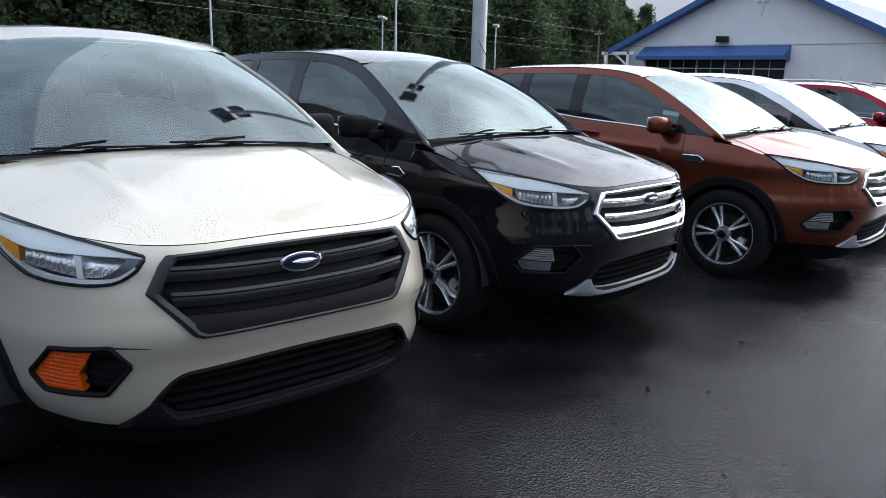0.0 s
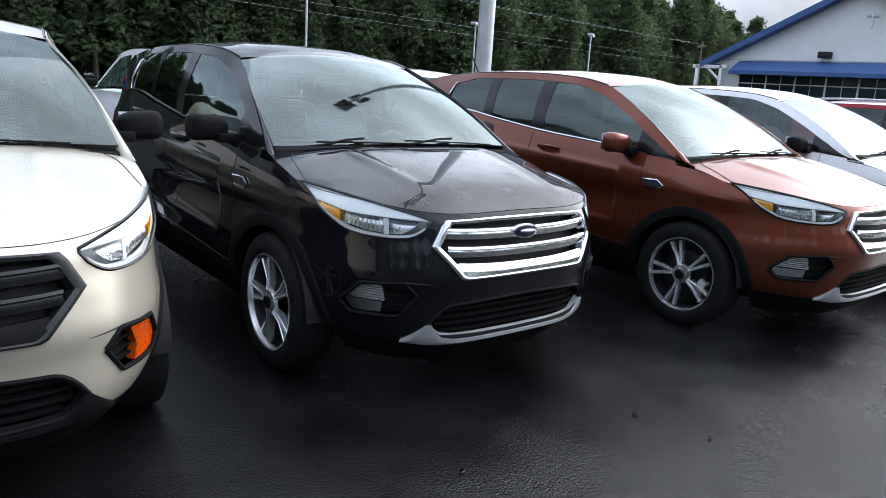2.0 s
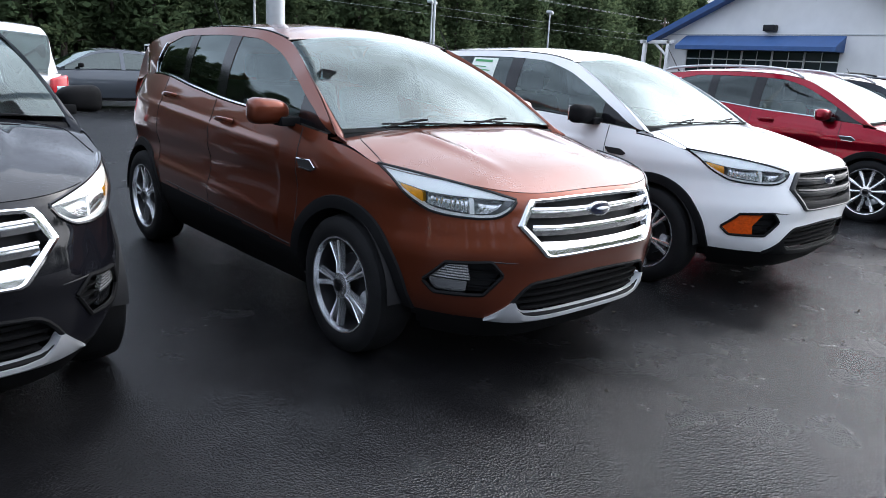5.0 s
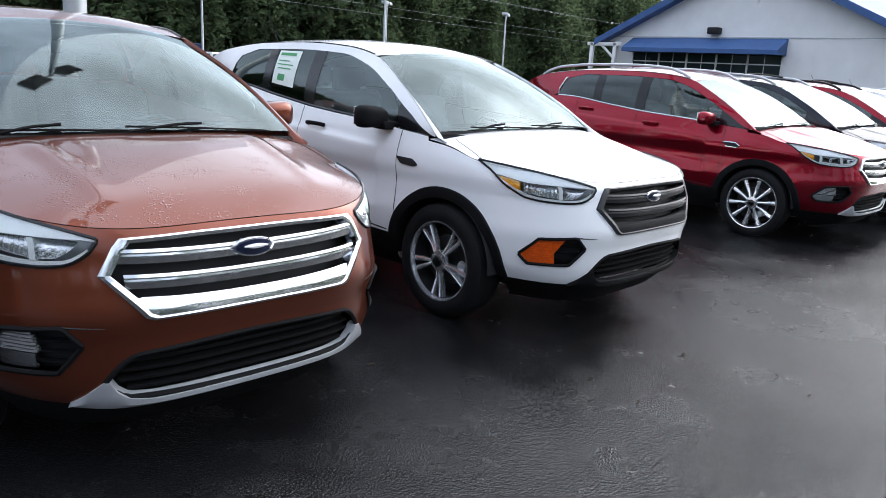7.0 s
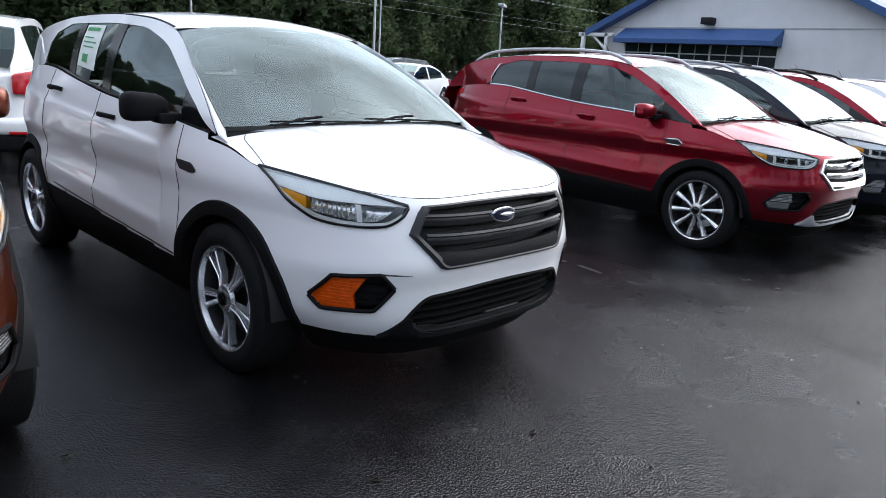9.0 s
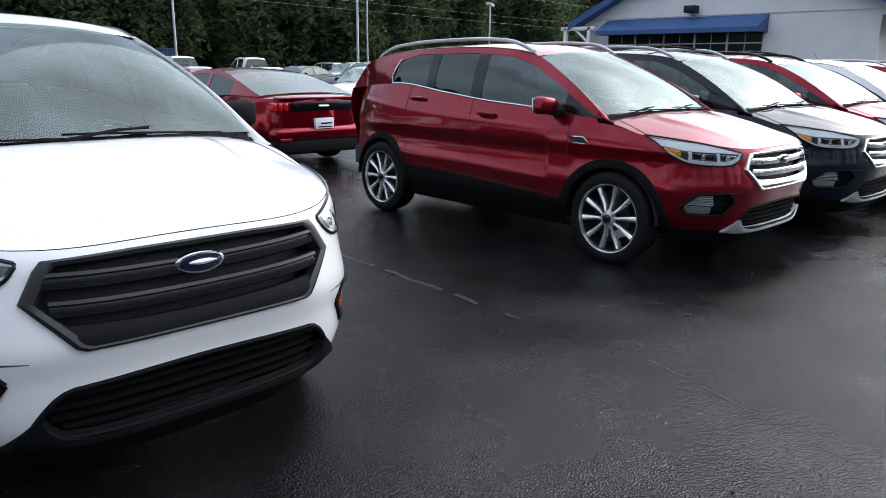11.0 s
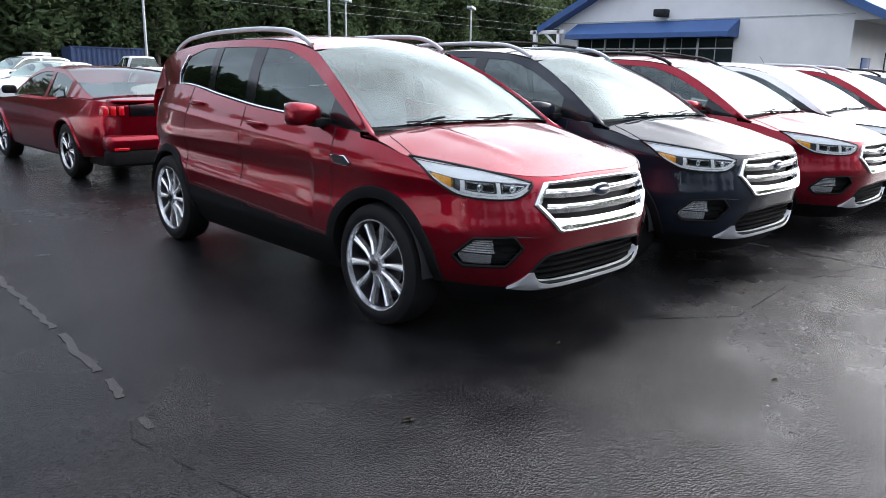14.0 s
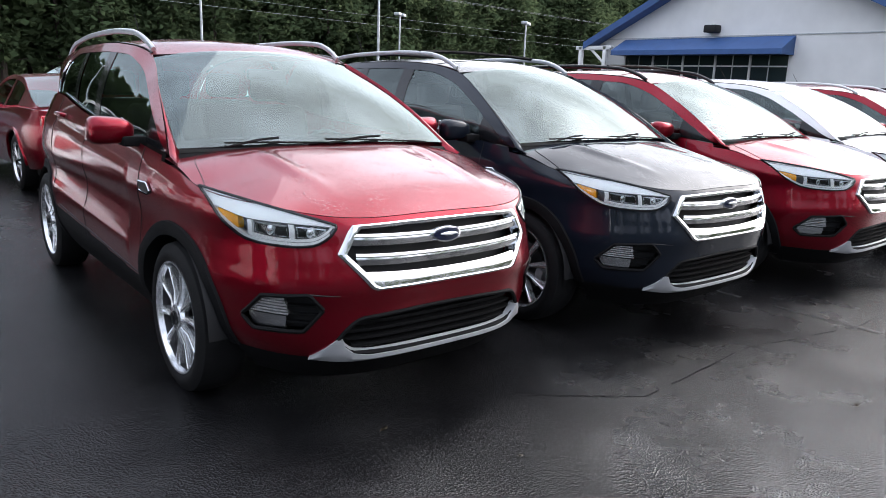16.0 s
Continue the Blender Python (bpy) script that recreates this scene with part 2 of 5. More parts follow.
def box(bm, x0, x1, y0, y1, z0, z1, bevel=0.0, segments=2):
    r = bmesh.ops.create_cube(bm, size=1.0)
    for v in r["verts"]:
        v.co = Vector((x0 + (v.co.x + 0.5) * (x1 - x0), y0 + (v.co.y + 0.5) * (y1 - y0), z0 + (v.co.z + 0.5) * (z1 - z0)))
    if bevel:
        es = list({e for v in r["verts"] for e in v.link_edges})
        bmesh.ops.bevel(bm, geom=es, offset=bevel, segments=segments, affect="EDGES", profile=0.5)
    return bm


def solid(*args, **kw):
    return box(bmesh.new(), *args, **kw)


def lathe(bm, profile, n=36, axis_y=0.0):
    """Turns a profile of (radius, y) pairs about the y axis."""
    rows = [[Vector((r * math.cos(2 * math.pi * k / n), y + axis_y, r * math.sin(2 * math.pi * k / n))) for k in range(n + 1)] for r, y in profile]
    add_grid(bm, rows)
    return clean(bm)


def mirrored(bm):
    for v in bm.verts:
        v.co.y = -v.co.y
    bmesh.ops.reverse_faces(bm, faces=bm.faces)
    return bm


CACHE = {}


def cached(key, make, mat, name, parent, label=""):
    """Builds a mesh once for all cars that share it."""
    if key not in CACHE:
        ob = part(name, make(), mat, parent, label)
        CACHE[key] = ob.data
        return ob
    return part(name, CACHE[key], mat, parent, label)


# ---- the compact SUV: x forward from the front axle, y to its left, z up ----
P_FRONT, Q_FRONT, X_MID, X_REAR_MID = 2.9, 3.9, -0.6, -2.2
AXLE_REAR, HUB_Z, HUB_Y, TYRE_R, ARCH_R = -2.77, 0.355, 0.762, 0.355, 0.415
nose = smooth_curve((0.20, 0.74), (0.28, 0.82), (0.37, 0.89), (0.45, 0.905), (0.55, 0.915), (0.65, 0.935), (0.74, 0.918), (0.82, 0.895), (0.89, 0.872), (0.95, 0.83), (1.0, 0.76), (1.06, 0.70))
tail = smooth_curve((0.20, -3.52), (0.35, -3.62), (0.6, -3.69), (0.95, -3.67), (1.1, -3.65), (1.4, -3.55))
half = smooth_curve((0.20, 0.74), (0.33, 0.83), (0.45, 0.882), (0.60, 0.895), (0.72, 0.882), (0.80, 0.878), (0.90, 0.89), (0.97, 0.882), (1.06, 0.858), (1.16, 0.825), (1.3, 0.765))
hood_mid = smooth_curve((-0.35, 1.165), (-0.05, 1.145), (0.2, 1.11), (0.45, 1.063), (0.65, 1.012), (0.80, 0.95), (0.9, 0.90))
hood_drop = smooth_curve((-0.35, 0.075), (0.0, 0.085), (0.3, 0.115), (0.6, 0.105), (0.9, 0.07))
belt = smooth_curve((-3.7, 1.20), (-3.2, 1.255), (-2.6, 1.288), (-1.9, 1.222), (-1.37, 1.172), (-0.86, 1.143), (-0.5, 1.118), (-0.16, 1.09))


def front_x(y, z):
    return X_MID + (nose(z) - X_MID) * max(1 - (abs(y) / half(z)) ** Q_FRONT, 0) ** (1 / P_FRONT)


def crease(x, z):
    """The pressed lines along the doors: a sharp shoulder, and a scoop above the sill."""
    f = min(max((-0.10 - x) / 0.7, 0), 1)
    f = f * f * (3 - 2 * f)
    d = z - (0.945 - 0.055 * x)
    e = z - (0.575 - 0.045 * x)
    return f * (0.009 * math.exp(-(d / (0.020 if d > 0 else 0.06)) ** 2) - 0.013 * math.exp(-((z - 0.78) / 0.10) ** 2) + 0.008 * math.exp(-(e / (0.026 if e > 0 else 0.06)) ** 2))


def side_y(x, z):
    w = half(z)
    if x > X_MID:
        return w * max(1 - ((x - X_MID) / (nose(z) - X_MID)) ** P_FRONT, 0) ** (1 / Q_FRONT)
    if x < X_REAR_MID:
        return (w + crease(x, z)) * max(1 - min((X_REAR_MID - x) / (X_REAR_MID - tail(z)), 1) ** 3.0, 0) ** (1 / 2.7)
    return w + crease(x, z)


def hood_z(x, y):
    ridge = 0.016 * math.exp(-((abs(y) - (0.40 + 0.20 * (0.7 - x) * 0.5)) / 0.038) ** 2) * min(max((0.72 - x) / 0.5, 0), 1) * min(max((x + 0.02) / 0.16, 0), 1)
    return hood_mid(x) - hood_drop(x) * (abs(y) / 0.82) ** 2.6 + ridge


def on_front(y, z):
    return Vector((front_x(y, z), y, z))


def on_right(x, z):
    return Vector((x, -side_y(x, z), z))


roof_edge_z = smooth_curve((-3.64, 1.17), (-3.47, 1.34), (-3.28, 1.485), (-2.95, 1.56), (-2.3, 1.615), (-1.7, 1.625), (-1.25, 1.605), (-0.97, 1.555), (-0.70, 1.445), (-0.40, 1.285), (-0.14, 1.115), (-0.10, 1.09))
roof_edge_y = smooth_curve((-3.64, 0.58), (-3.2, 0.60), (-2.6, 0.615), (-1.8, 0.64), (-1.25, 0.635), (-0.97, 0.62), (-0.55, 0.715), (-0.10, 0.825))


def on_glass_side(x, v):
    """The side of the cabin: v = 0 at the belt, 1 at the roof's edge."""
    zb, zt = belt(x), roof_edge_z(x)
    yb, yt = side_y(x, zb) - 0.028, roof_edge_y(x)
    yb = max(yb, yt)
    z = zb + (zt - zb) * v
    return Vector((x, -(yb + (yt - yb) * v + 0.035 * math.sin(math.pi * min(max(v, 0), 1)) * (yb - yt) / 0.2), z))


def roof_z(x, y):
    ye = roof_edge_y(x)
    return roof_edge_z(x) + 0.055 * (1 - min(abs(y) / ye, 1) ** 2.2)


def screen_point(s, t):
    """The windscreen: s across from -1 to 1, t from the cowl to the header."""
    cowl = Vector((0.03 - 0.16 * abs(s) ** 2.2, 0.780 * s, 1.148 - 0.028 * s * s))
    top = Vector((-0.88 - 0.085 * abs(s) ** 2.0, 0.605 * s, roof_z(-0.93, 0.605 * s) + 0.002))
    p = cowl.lerp(top, t)
    p.y += 0.022 * s * math.sin(math.pi * min(max(t, 0), 1))
    return p + Vector((0.3, 0, 0.5)).normalized() * 0.05 * math.sin(math.pi * t) * (1 - 0.5 * s * s)


def grille_lo(y):
    return linear((-0.495, 0.785), (-0.375, 0.645), (0.375, 0.645), (0.495, 0.785))(y)


def grille_hi(y):
    return linear((-0.495, 0.787), (-0.437, 0.892), (-0.2, 0.897), (0.2, 0.897), (0.437, 0.892), (0.495, 0.787))(y)


lamp_hi = smooth_curve((0.490, 0.898), (0.573, 0.926), (0.687, 0.961), (0.771, 0.987), (0.815, 1.001))
lamp_lo = smooth_curve((0.490, 0.890), (0.522, 0.850), (0.584, 0.816), (0.648, 0.810), (0.701, 0.812), (0.746, 0.822), (0.776, 0.852), (0.803, 0.900), (0.815, 0.985))
bezel_lo = smooth_curve((0.490, 0.889), (0.538, 0.896), (0.639, 0.902), (0.742, 0.906), (0.815, 0.940))
fog_hi = linear((0.555, 0.565), (0.605, 0.627), (0.730, 0.609), (0.768, 0.510))
fog_lo = linear((0.555, 0.562), (0.612, 0.468), (0.742, 0.458), (0.768, 0.507))
intake_hi = smooth_curve((-0.50, 0.425), (-0.45, 0.492), (-0.40, 0.520), (0, 0.534), (0.40, 0.520), (0.45, 0.492), (0.50, 0.425))
intake_lo = smooth_curve((-0.50, 0.418), (-0.42, 0.362), (0, 0.350), (0.42, 0.362), (0.50, 0.418))
OUTLINES = ((-0.495, 0.495, grille_lo, grille_hi), (0.490, 0.815, lamp_lo, lamp_hi), (0.555, 0.768, fog_lo, fog_hi), (-0.50, 0.50, intake_lo, intake_hi))


def within(y, z, y0, y1, lo, hi, m):
    return y0 + m < y < y1 - m and lo(y) + m < z < hi(y) - m


ROWS_CACHE = []


def wall_rows():
    """Points of the body's wall, from the middle of the nose round the left side to the tail."""
    if ROWS_CACHE:
        return ROWS_CACHE
    cols = [("f", r) for r in np.linspace(0, 0.95, 100)]
    q_end = (1 - 0.95 ** Q_FRONT) ** (1 / P_FRONT)
    cols += [("q", q) for q in np.linspace(q_end, 0, 64)[1:]]
    cols += [("x", x) for x in np.linspace(X_MID, X_REAR_MID, 52)[1:]]
    cols += [("r", q) for q in np.linspace(0, 0.985, 44)[1:]]
    n = 76

    def point(c, z):
        if c[0] == "f":
            y = c[1] * half(z)
            return Vector((front_x(y, z), y, z))
        if c[0] == "q":
            x = X_MID + c[1] * (nose(z) - X_MID)
        elif c[0] == "x":
            x = c[1]
        else:
            x = X_REAR_MID - c[1] * (X_REAR_MID - tail(z))
        return Vector((x, side_y(x, z), z))
    for c in cols:
        top = 0.95
        for _ in range(12):
            p = point(c, top)
            top = 0.5 * top + 0.5 * (hood_z(p.x, p.y) - 0.0015 if p.x > -0.16 else belt(p.x))
        dz = (top - 0.215) / n
        row = [point(c, 0.215 + dz * j) for j in range(n + 1)]
        if row[0].x > 0.2:
            for k, p in enumerate(row):
                if abs(p.z - 0.347) < dz * 0.5:
                    row[k] = point(c, 0.347)
                for y0, y1, lo, hi in OUTLINES:
                    if y0 < p.y < y1:
                        for edge in (lo(p.y), hi(p.y)):
                            if abs(p.z - edge) < dz * 0.5:
                                row[k] = point(c, edge)
        ROWS_CACHE.append(row)
    return ROWS_CACHE


def zone(p):
    if p.y > 0.4 and (math.hypot(p.x, p.z - HUB_Z) < ARCH_R + 0.012 or math.hypot(p.x - AXLE_REAR, p.z - HUB_Z) < ARCH_R + 0.012):
        return "none"
    if p.x > 0.2 and any(y0 < p.y < y1 and lo(p.y) < p.z < hi(p.y) for y0, y1, lo, hi in OUTLINES):
        return "none"
    if p.x > 0.28:
        return "black" if p.z < 0.347 else "bumper"
    if p.x < -3.05:
        return "black" if p.z < 0.56 else "rear"
    if p.z < 0.452 + 0.078 * min(max((-p.x - 0.5) / 1.5, 0), 1):
        return "black"
    return "fender" if p.x > -0.395 else "front_door" if p.x > -1.50 else "rear_door" if p.x > -2.38 else "rear"


def body_side(kind):
    """One panel of the body's wall."""
    rows = wall_rows()
    bm = bmesh.new()
    vs = {}
    for i in range(len(rows) - 1):
        for j in range(len(rows[0]) - 1):
            ids = ((i, j), (i + 1, j), (i + 1, j + 1), (i, j + 1))
            c = sum((rows[a][b] for a, b in ids), Vector()) / 4
            if ZONES.setdefault((i, j), zone(c)) == kind:
                for k in ids:
                    if k not in vs:
                        vs[k] = bm.verts.new(rows[k[0]][k[1]])
                bm.faces.new([vs[k] for k in ids])
    return bm


ZONES = {}


def both_sides(bm):
    """Adds the mirror image about the middle plane."""
    g = bmesh.ops.duplicate(bm, geom=list(bm.verts) + list(bm.edges) + list(bm.faces))
    for v in (e for e in g["geom"] if isinstance(e, bmesh.types.BMVert)):
        v.co.y = -v.co.y
    bmesh.ops.reverse_faces(bm, faces=[f for f in g["geom"] if isinstance(f, bmesh.types.BMFace)])
    return clean(bm)


def hood_mesh():
    bm = bmesh.new()
    rows = []
    for i in range(-44, 45):
        y = 0.825 * i / 44
        z = 0.95
        for _ in range(14):
            z = 0.5 * z + 0.5 * hood_z(front_x(y, z), y)
        x0, x1 = front_x(y, z) - 0.001, 0.02 - 0.19 * abs(y / 0.825) ** 2.2
        rows.append([Vector((x0 + (x1 - x0) * j / 30, y, hood_z(x0 + (x1 - x0) * j / 30, y))) for j in range(31)])
    add_grid(bm, rows)
    return clean(bm)


def roof_mesh():
    bm = bmesh.new()
    rows = []
    for i in range(41):
        rows.append([])
        for j in range(-12, 13):
            f = j / 12
            x0 = -0.875 - 0.085 * f * f
            x = x0 + (-3.63 - x0) * i / 40
            y = roof_edge_y(x) * f
            rows[-1].append(Vector((x, y, roof_z(x, y))))
    add_grid(bm, rows)
    return clean(bm)


def pillar_band():
    """The painted rail over the side glass, down the screen pillar."""
    bm = bmesh.new()
    xs = np.concatenate([np.linspace(-0.12, -1.0, 26), np.linspace(-1.05, -3.57, 42)])

    def vlo(x):
        return linear((-3.6, 0.0), (-2.78, 0.0), (-2.74, 0.28), (-2.68, 0.70), (-2.4, 0.86), (-1.2, 0.89), (-0.9, 0.81), (-0.6, 0.73), (-0.36, 0.57), (-0.2, 0.27), (-0.12, 0.0))(x)
    rows = []
    for x in xs:
        a = vlo(x)
        rows.append([offset_point(on_glass_side, x, a + (1 - a) * j / 8, 0.004, INSIDE) for j in range(9)])
    add_grid(bm, rows)
    return clean(bm)


def pillar_fill():
    """The painted face of the screen pillar, from the roof rail to the glass."""
    bm = bmesh.new()
    rows = []
    for k in range(-2, 21):
        t = k / 20
        a = screen_point(-1, t) + Vector((0, 0, -0.004 + 0.012 * min(k, 0)))
        x = -0.10 - 0.885 * t
        b = Vector((x, -roof_edge_y(x), roof_edge_z(x) + 0.012 * min(k, 0)))
        m = (a + b) / 2 + Vector((0.004, -0.005, 0.008))
        rows.append([a + Vector((-0.01, 0.012, -0.006)), a, a.lerp(m, 0.5) + Vector((0, 0, 0.006)), m, m.lerp(b, 0.5) + Vector((0, 0, 0.004)), b])
    add_grid(bm, rows)
    return clean(bm)


def wheel_tyre(rim=0.244):
    w = 0.108
    prof = [(rim - 0.009, -w * 0.80), (rim - 0.001, -w * 0.94), (rim + 0.018, -w * 1.03), (0.30, -w * 1.06), (0.325, -w * 0.97), (0.345, -w * 0.86), (0.352, -w * 0.6), (0.3555, -w * 0.3), (0.3555, 0), (0.3555, w * 0.3), (0.352, w * 0.6), (0.345, w * 0.86), (0.325, w * 0.97), (0.30, w * 1.04), (rim, w), (rim - 0.009, w * 0.8)]
    return lathe(bmesh.new(), prof, 48)


def wheel_rim(r):
    return lathe(bmesh.new(), [(r - 0.012, -0.080), (r - 0.006, -0.106), (r + 0.002, -0.108), (r + 0.004, -0.096)], 48)


def wheel_spokes(style, r):
    bm = bmesh.new()
    if style == "split":
        blades = [(k * 72 + s, s) for k in range(5) for s in (-9, 9)]
        w0, w1 = 0.0095, 0.0165
    else:
        blades = [(k * 36, 0) for k in range(10)]
        w0, w1 = 0.0100, 0.0245
    for ang, s in blades:
        a = radians(ang - (s * 0.30 if style == "split" else s * 0.3))
        b = radians(ang)
        for i, (f0, f1) in enumerate(((0.0, 0.4), (0.4, 0.75), (0.75, 1.0))):
            pts = []
            for f in (f0, f1):
                t = a + (b - a) * f
                rad = 0.045 + (r - 0.02 - 0.045) * f
                y = -0.100 + 0.022 * math.sin(math.pi * min(f, 0.62)) - 0.008 * f
                wd = w0 + (w1 - w0) * f
                d = Vector((math.cos(t), 0, math.sin(t)))
                n = Vector((-math.sin(t), 0, math.cos(t)))
                c = d * rad
                pts.append([c - n * wd + Vector((0, y + 0.028, 0)), c - n * wd * 0.86 + Vector((0, y, 0)), c - n * wd * 0.3 + Vector((0, y - 0.003, 0)), c + Vector((0, y + 0.004, 0)), c + n * wd * 0.3 + Vector((0, y - 0.003, 0)), c + n * wd * 0.86 + Vector((0, y, 0)), c + n * wd + Vector((0, y + 0.028, 0))])
            add_grid(bm, pts)
    return clean(bm)


def arch_trim(cx):
    bm = bmesh.new()
    rows = []
    for k in range(41):
        a = radians(-2 + 186 * k / 40)
        ring = []
        for rr, off in ((ARCH_R - 0.03, -0.07), (ARCH_R - 0.027, 0.006), (ARCH_R + 0.0, 0.014), (ARCH_R + 0.036, 0.012), (ARCH_R + 0.042, -0.006)):
            x, z = cx + rr * math.cos(a), HUB_Z + rr * math.sin(a)
            zc = max(z, 0.2)
            ring.append(Vector((x, -(side_y(x, zc) + off), z)))
        rows.append(ring)
    add_grid(bm, rows)
    return clean(bm)


def wheel_well(cx):
    bm = bmesh.new()
    rows = [[Vector((cx + 0.40 * math.cos(t), y, HUB_Z + 0.40 * math.sin(t))) for t in (math.pi * k / 16 for k in range(17))] for y in (-0.86, -0.48)]
    add_grid(bm, rows)
    return clean(bm)


def mirror_shell():
    bm = bmesh.new()
    bmesh.ops.create_uvsphere(bm, u_segments=22, v_segments=14, radius=1.0)
    for v in bm.verts:
        x, y, z = v.co
        f = 1 - 0.25 * y
        v.co = Vector((-0.575 + 0.080 * (abs(x) ** 0.6 * (1 if x > 0 else -0.6)), -0.955 + 0.108 * (abs(y) ** 0.6 * (1 if y > 0 else -1)), 1.172 + 0.070 * (abs(z) ** 0.65 * (1 if z > 0 else -0.9)) * f))
        v.co.x -= 0.10 * max(0, (-0.945 - v.co.y))
    return bm


def headlamp_parts(car, s, trim):
    lamp = thing_part("headlight", car)
    y0, y1 = 0.490, 0.815
    yy = lambda a: y0 + (y1 - y0) * (1 - (1 - min(a, 1)) ** 1.8)
    fx = lambda a, z: on_front(yy(a) * s, z)
    at = lambda y: 1 - (1 - (y - y0) / (y1 - y0)) ** (1 / 1.8)
    lo, hi, mid = (lambda a: lamp_lo(yy(a))), (lambda a: lamp_hi(yy(a))), (lambda a: bezel_lo(yy(a)))
    key = (s, trim == "top")
    cached(("lamp_housing", key), lambda: patch(fx, 0.002, 0.99, lo, hi, 26, 8, -0.05), SMOKE, "housing", lamp)
    cached(("lamp_wall", key), lambda: lamp_wall(fx, lo, hi), SILVER, "side_wall", lamp)
    # the brow's sky reflection is put into its white colour
    cached(("lamp_bezel", key), lambda: patch(fx, 0.01, 0.985, mid, lambda a: hi(a) - 0.003, 24, 4, -0.004, 0.02), WHITE_SILVER, "upper_bezel", lamp, "silver upper brow painted white for mirrored sky")
    cached(("lamp_rim", key), lambda: patch(fx, 0.05, 0.97, lambda a: lo(a) + 0.003, lambda a: lo(a) + 0.016, 24, 2, -0.004, 0.015), WHITE_SILVER, "lower_rim", lamp, "bright silver lower rim")
    a0, a1 = at(0.768), at(0.803)
    cached(("lamp_turn", key), lambda: patch(fx, a0, a1, lambda a: max(lo(a) + 0.012, 0.835 + 0.09 * (1 - (a - a0) / (a1 - a0)) * 0.2), lambda a: mid(a) - 0.004, 8, 5, -0.008, 0.03), AMBER, "turn_signal", lamp, "amber turn signal")
    def flutes(y_in, y_out, n, deep, amp):
        """An upright-fluted mirror bowl, hollowed towards its middle."""
        bm = bmesh.new()
        rows = []
        for i in range(n * 2 + 1):
            a = at(y_in) + (at(y_out) - at(y_in)) * i / (n * 2)
            l, h = lo(a) + 0.020, mid(a) - 0.003
            rows.append([offset_point(fx, a, l + (h - l) * j / 6, -0.012 - deep * math.sin(math.pi * i / (n * 2)) ** 0.6 - amp * (i % 2) - 0.010 * abs(j - 3) / 3 * (j > 3), INSIDE) for j in range(7)])
        add_grid(bm, rows)
        return clean(bm)
    if trim == "top":
        for y_in, y_out in ((0.655, 0.735), (0.530, 0.625)):
            cached(("projector_box", key, y_in), lambda: patch(fx, at(y_in), at(y_out), lambda a: lo(a) + 0.036, lambda a: mid(a) - 0.012, 8, 4, -0.030, 0.012), GLOSS, "projector_box", lamp, "dark projector housing")
            cached(("projector_rim", key, y_in), lambda: tube(bmesh.new(), [offset_point(fx, a, z, -0.020, INSIDE) for a, z in [(q, lo(q) + 0.036) for q in np.linspace(at(y_in), at(y_out), 8)] + [(q, mid(q) - 0.012) for q in np.linspace(at(y_out), at(y_in), 8)]], 0.004, 5, True), CHROME, "projector_rim", lamp, "chrome projector rim")
            def ball():
                bm = bmesh.new()
                bmesh.ops.create_uvsphere(bm, u_segments=16, v_segments=10, radius=0.026)
                c = offset_point(fx, (at(y_in) + at(y_out)) / 2, 0.868, -0.030, INSIDE)
                for v in bm.verts:
                    v.co = Vector((v.co.x * 0.6, v.co.y, v.co.z)) + c
                return bm
            cached(("projector_lens", key, y_in), ball, REFLECTOR, "projector_lens", lamp, "round projector lens")
        cached(("drl", key), lambda: patch(fx, at(0.505), at(0.740), lambda a: lo(a) + 0.018, lambda a: lo(a) + 0.030, 16, 2, -0.006, 0.012), WHITE_SILVER, "light_strip", lamp, "white daytime light strip")
        cached(("drl_up", key), lambda: patch(fx, at(0.632), at(0.646), lambda a: lo(a) + 0.024, lambda a: mid(a) - 0.004, 3, 5, -0.006, 0.012), WHITE_SILVER, "light_strip", lamp, "white daytime light strip")
        cached(("drl_out", key), lambda: patch(fx, at(0.738), at(0.748), lambda a: lo(a) + 0.018, lambda a: mid(a) - 0.004, 3, 5, -0.006, 0.012), WHITE_SILVER, "light_strip", lamp, "white daytime light strip")
    else:
        cached(("reflector_out", key), lambda: flutes(0.660, 0.760, 9, 0.020, 0.005), REFLECTOR, "reflector", lamp, "fluted mirror reflector")
        cached(("divider", key), lambda: patch(fx, at(0.646), at(0.660), lambda a: lo(a) + 0.018, lambda a: mid(a) - 0.003, 4, 4, -0.012, 0.02), WHITE_SILVER, "divider", lamp, "bright divider between the reflectors")
        cached(("reflector_in", key), lambda: flutes(0.530, 0.646, 5, 0.026, 0.003), REFLECTOR, "reflector", lamp, "smooth mirror reflector")
        cached(("lamp_mask", key), lambda: patch(fx, at(0.503), at(0.600), lambda a: lo(a) + 0.018, lambda a: lo(a) + 0.018 + max(0.05 - 0.45 * (yy(a) - 0.503), 0.004), 10, 3, -0.010, 0.02), SMOKE, "inner_mask", lamp, "smoke grey inner mask")
    def seal():
        edge = [offset_point(fx, a, lo(a), 0.002, INSIDE) for a in np.linspace(0.004, 0.995, 26)] + [offset_point(fx, a, hi(a), 0.002, INSIDE) for a in np.linspace(0.995, 0.004, 26)]
        return tube(bmesh.new(), edge, 0.006, 5, True)
    cached(("lamp_seal", s), seal, GLOSS, "seal", lamp)
    lens = cached(("lamp_lens", s), lambda: patch(fx, 0.002, 0.998, lo, hi, 26, 8, 0.003), LENS, "lens", lamp, "clear plastic lamp lens")
    lens.visible_shadow = False


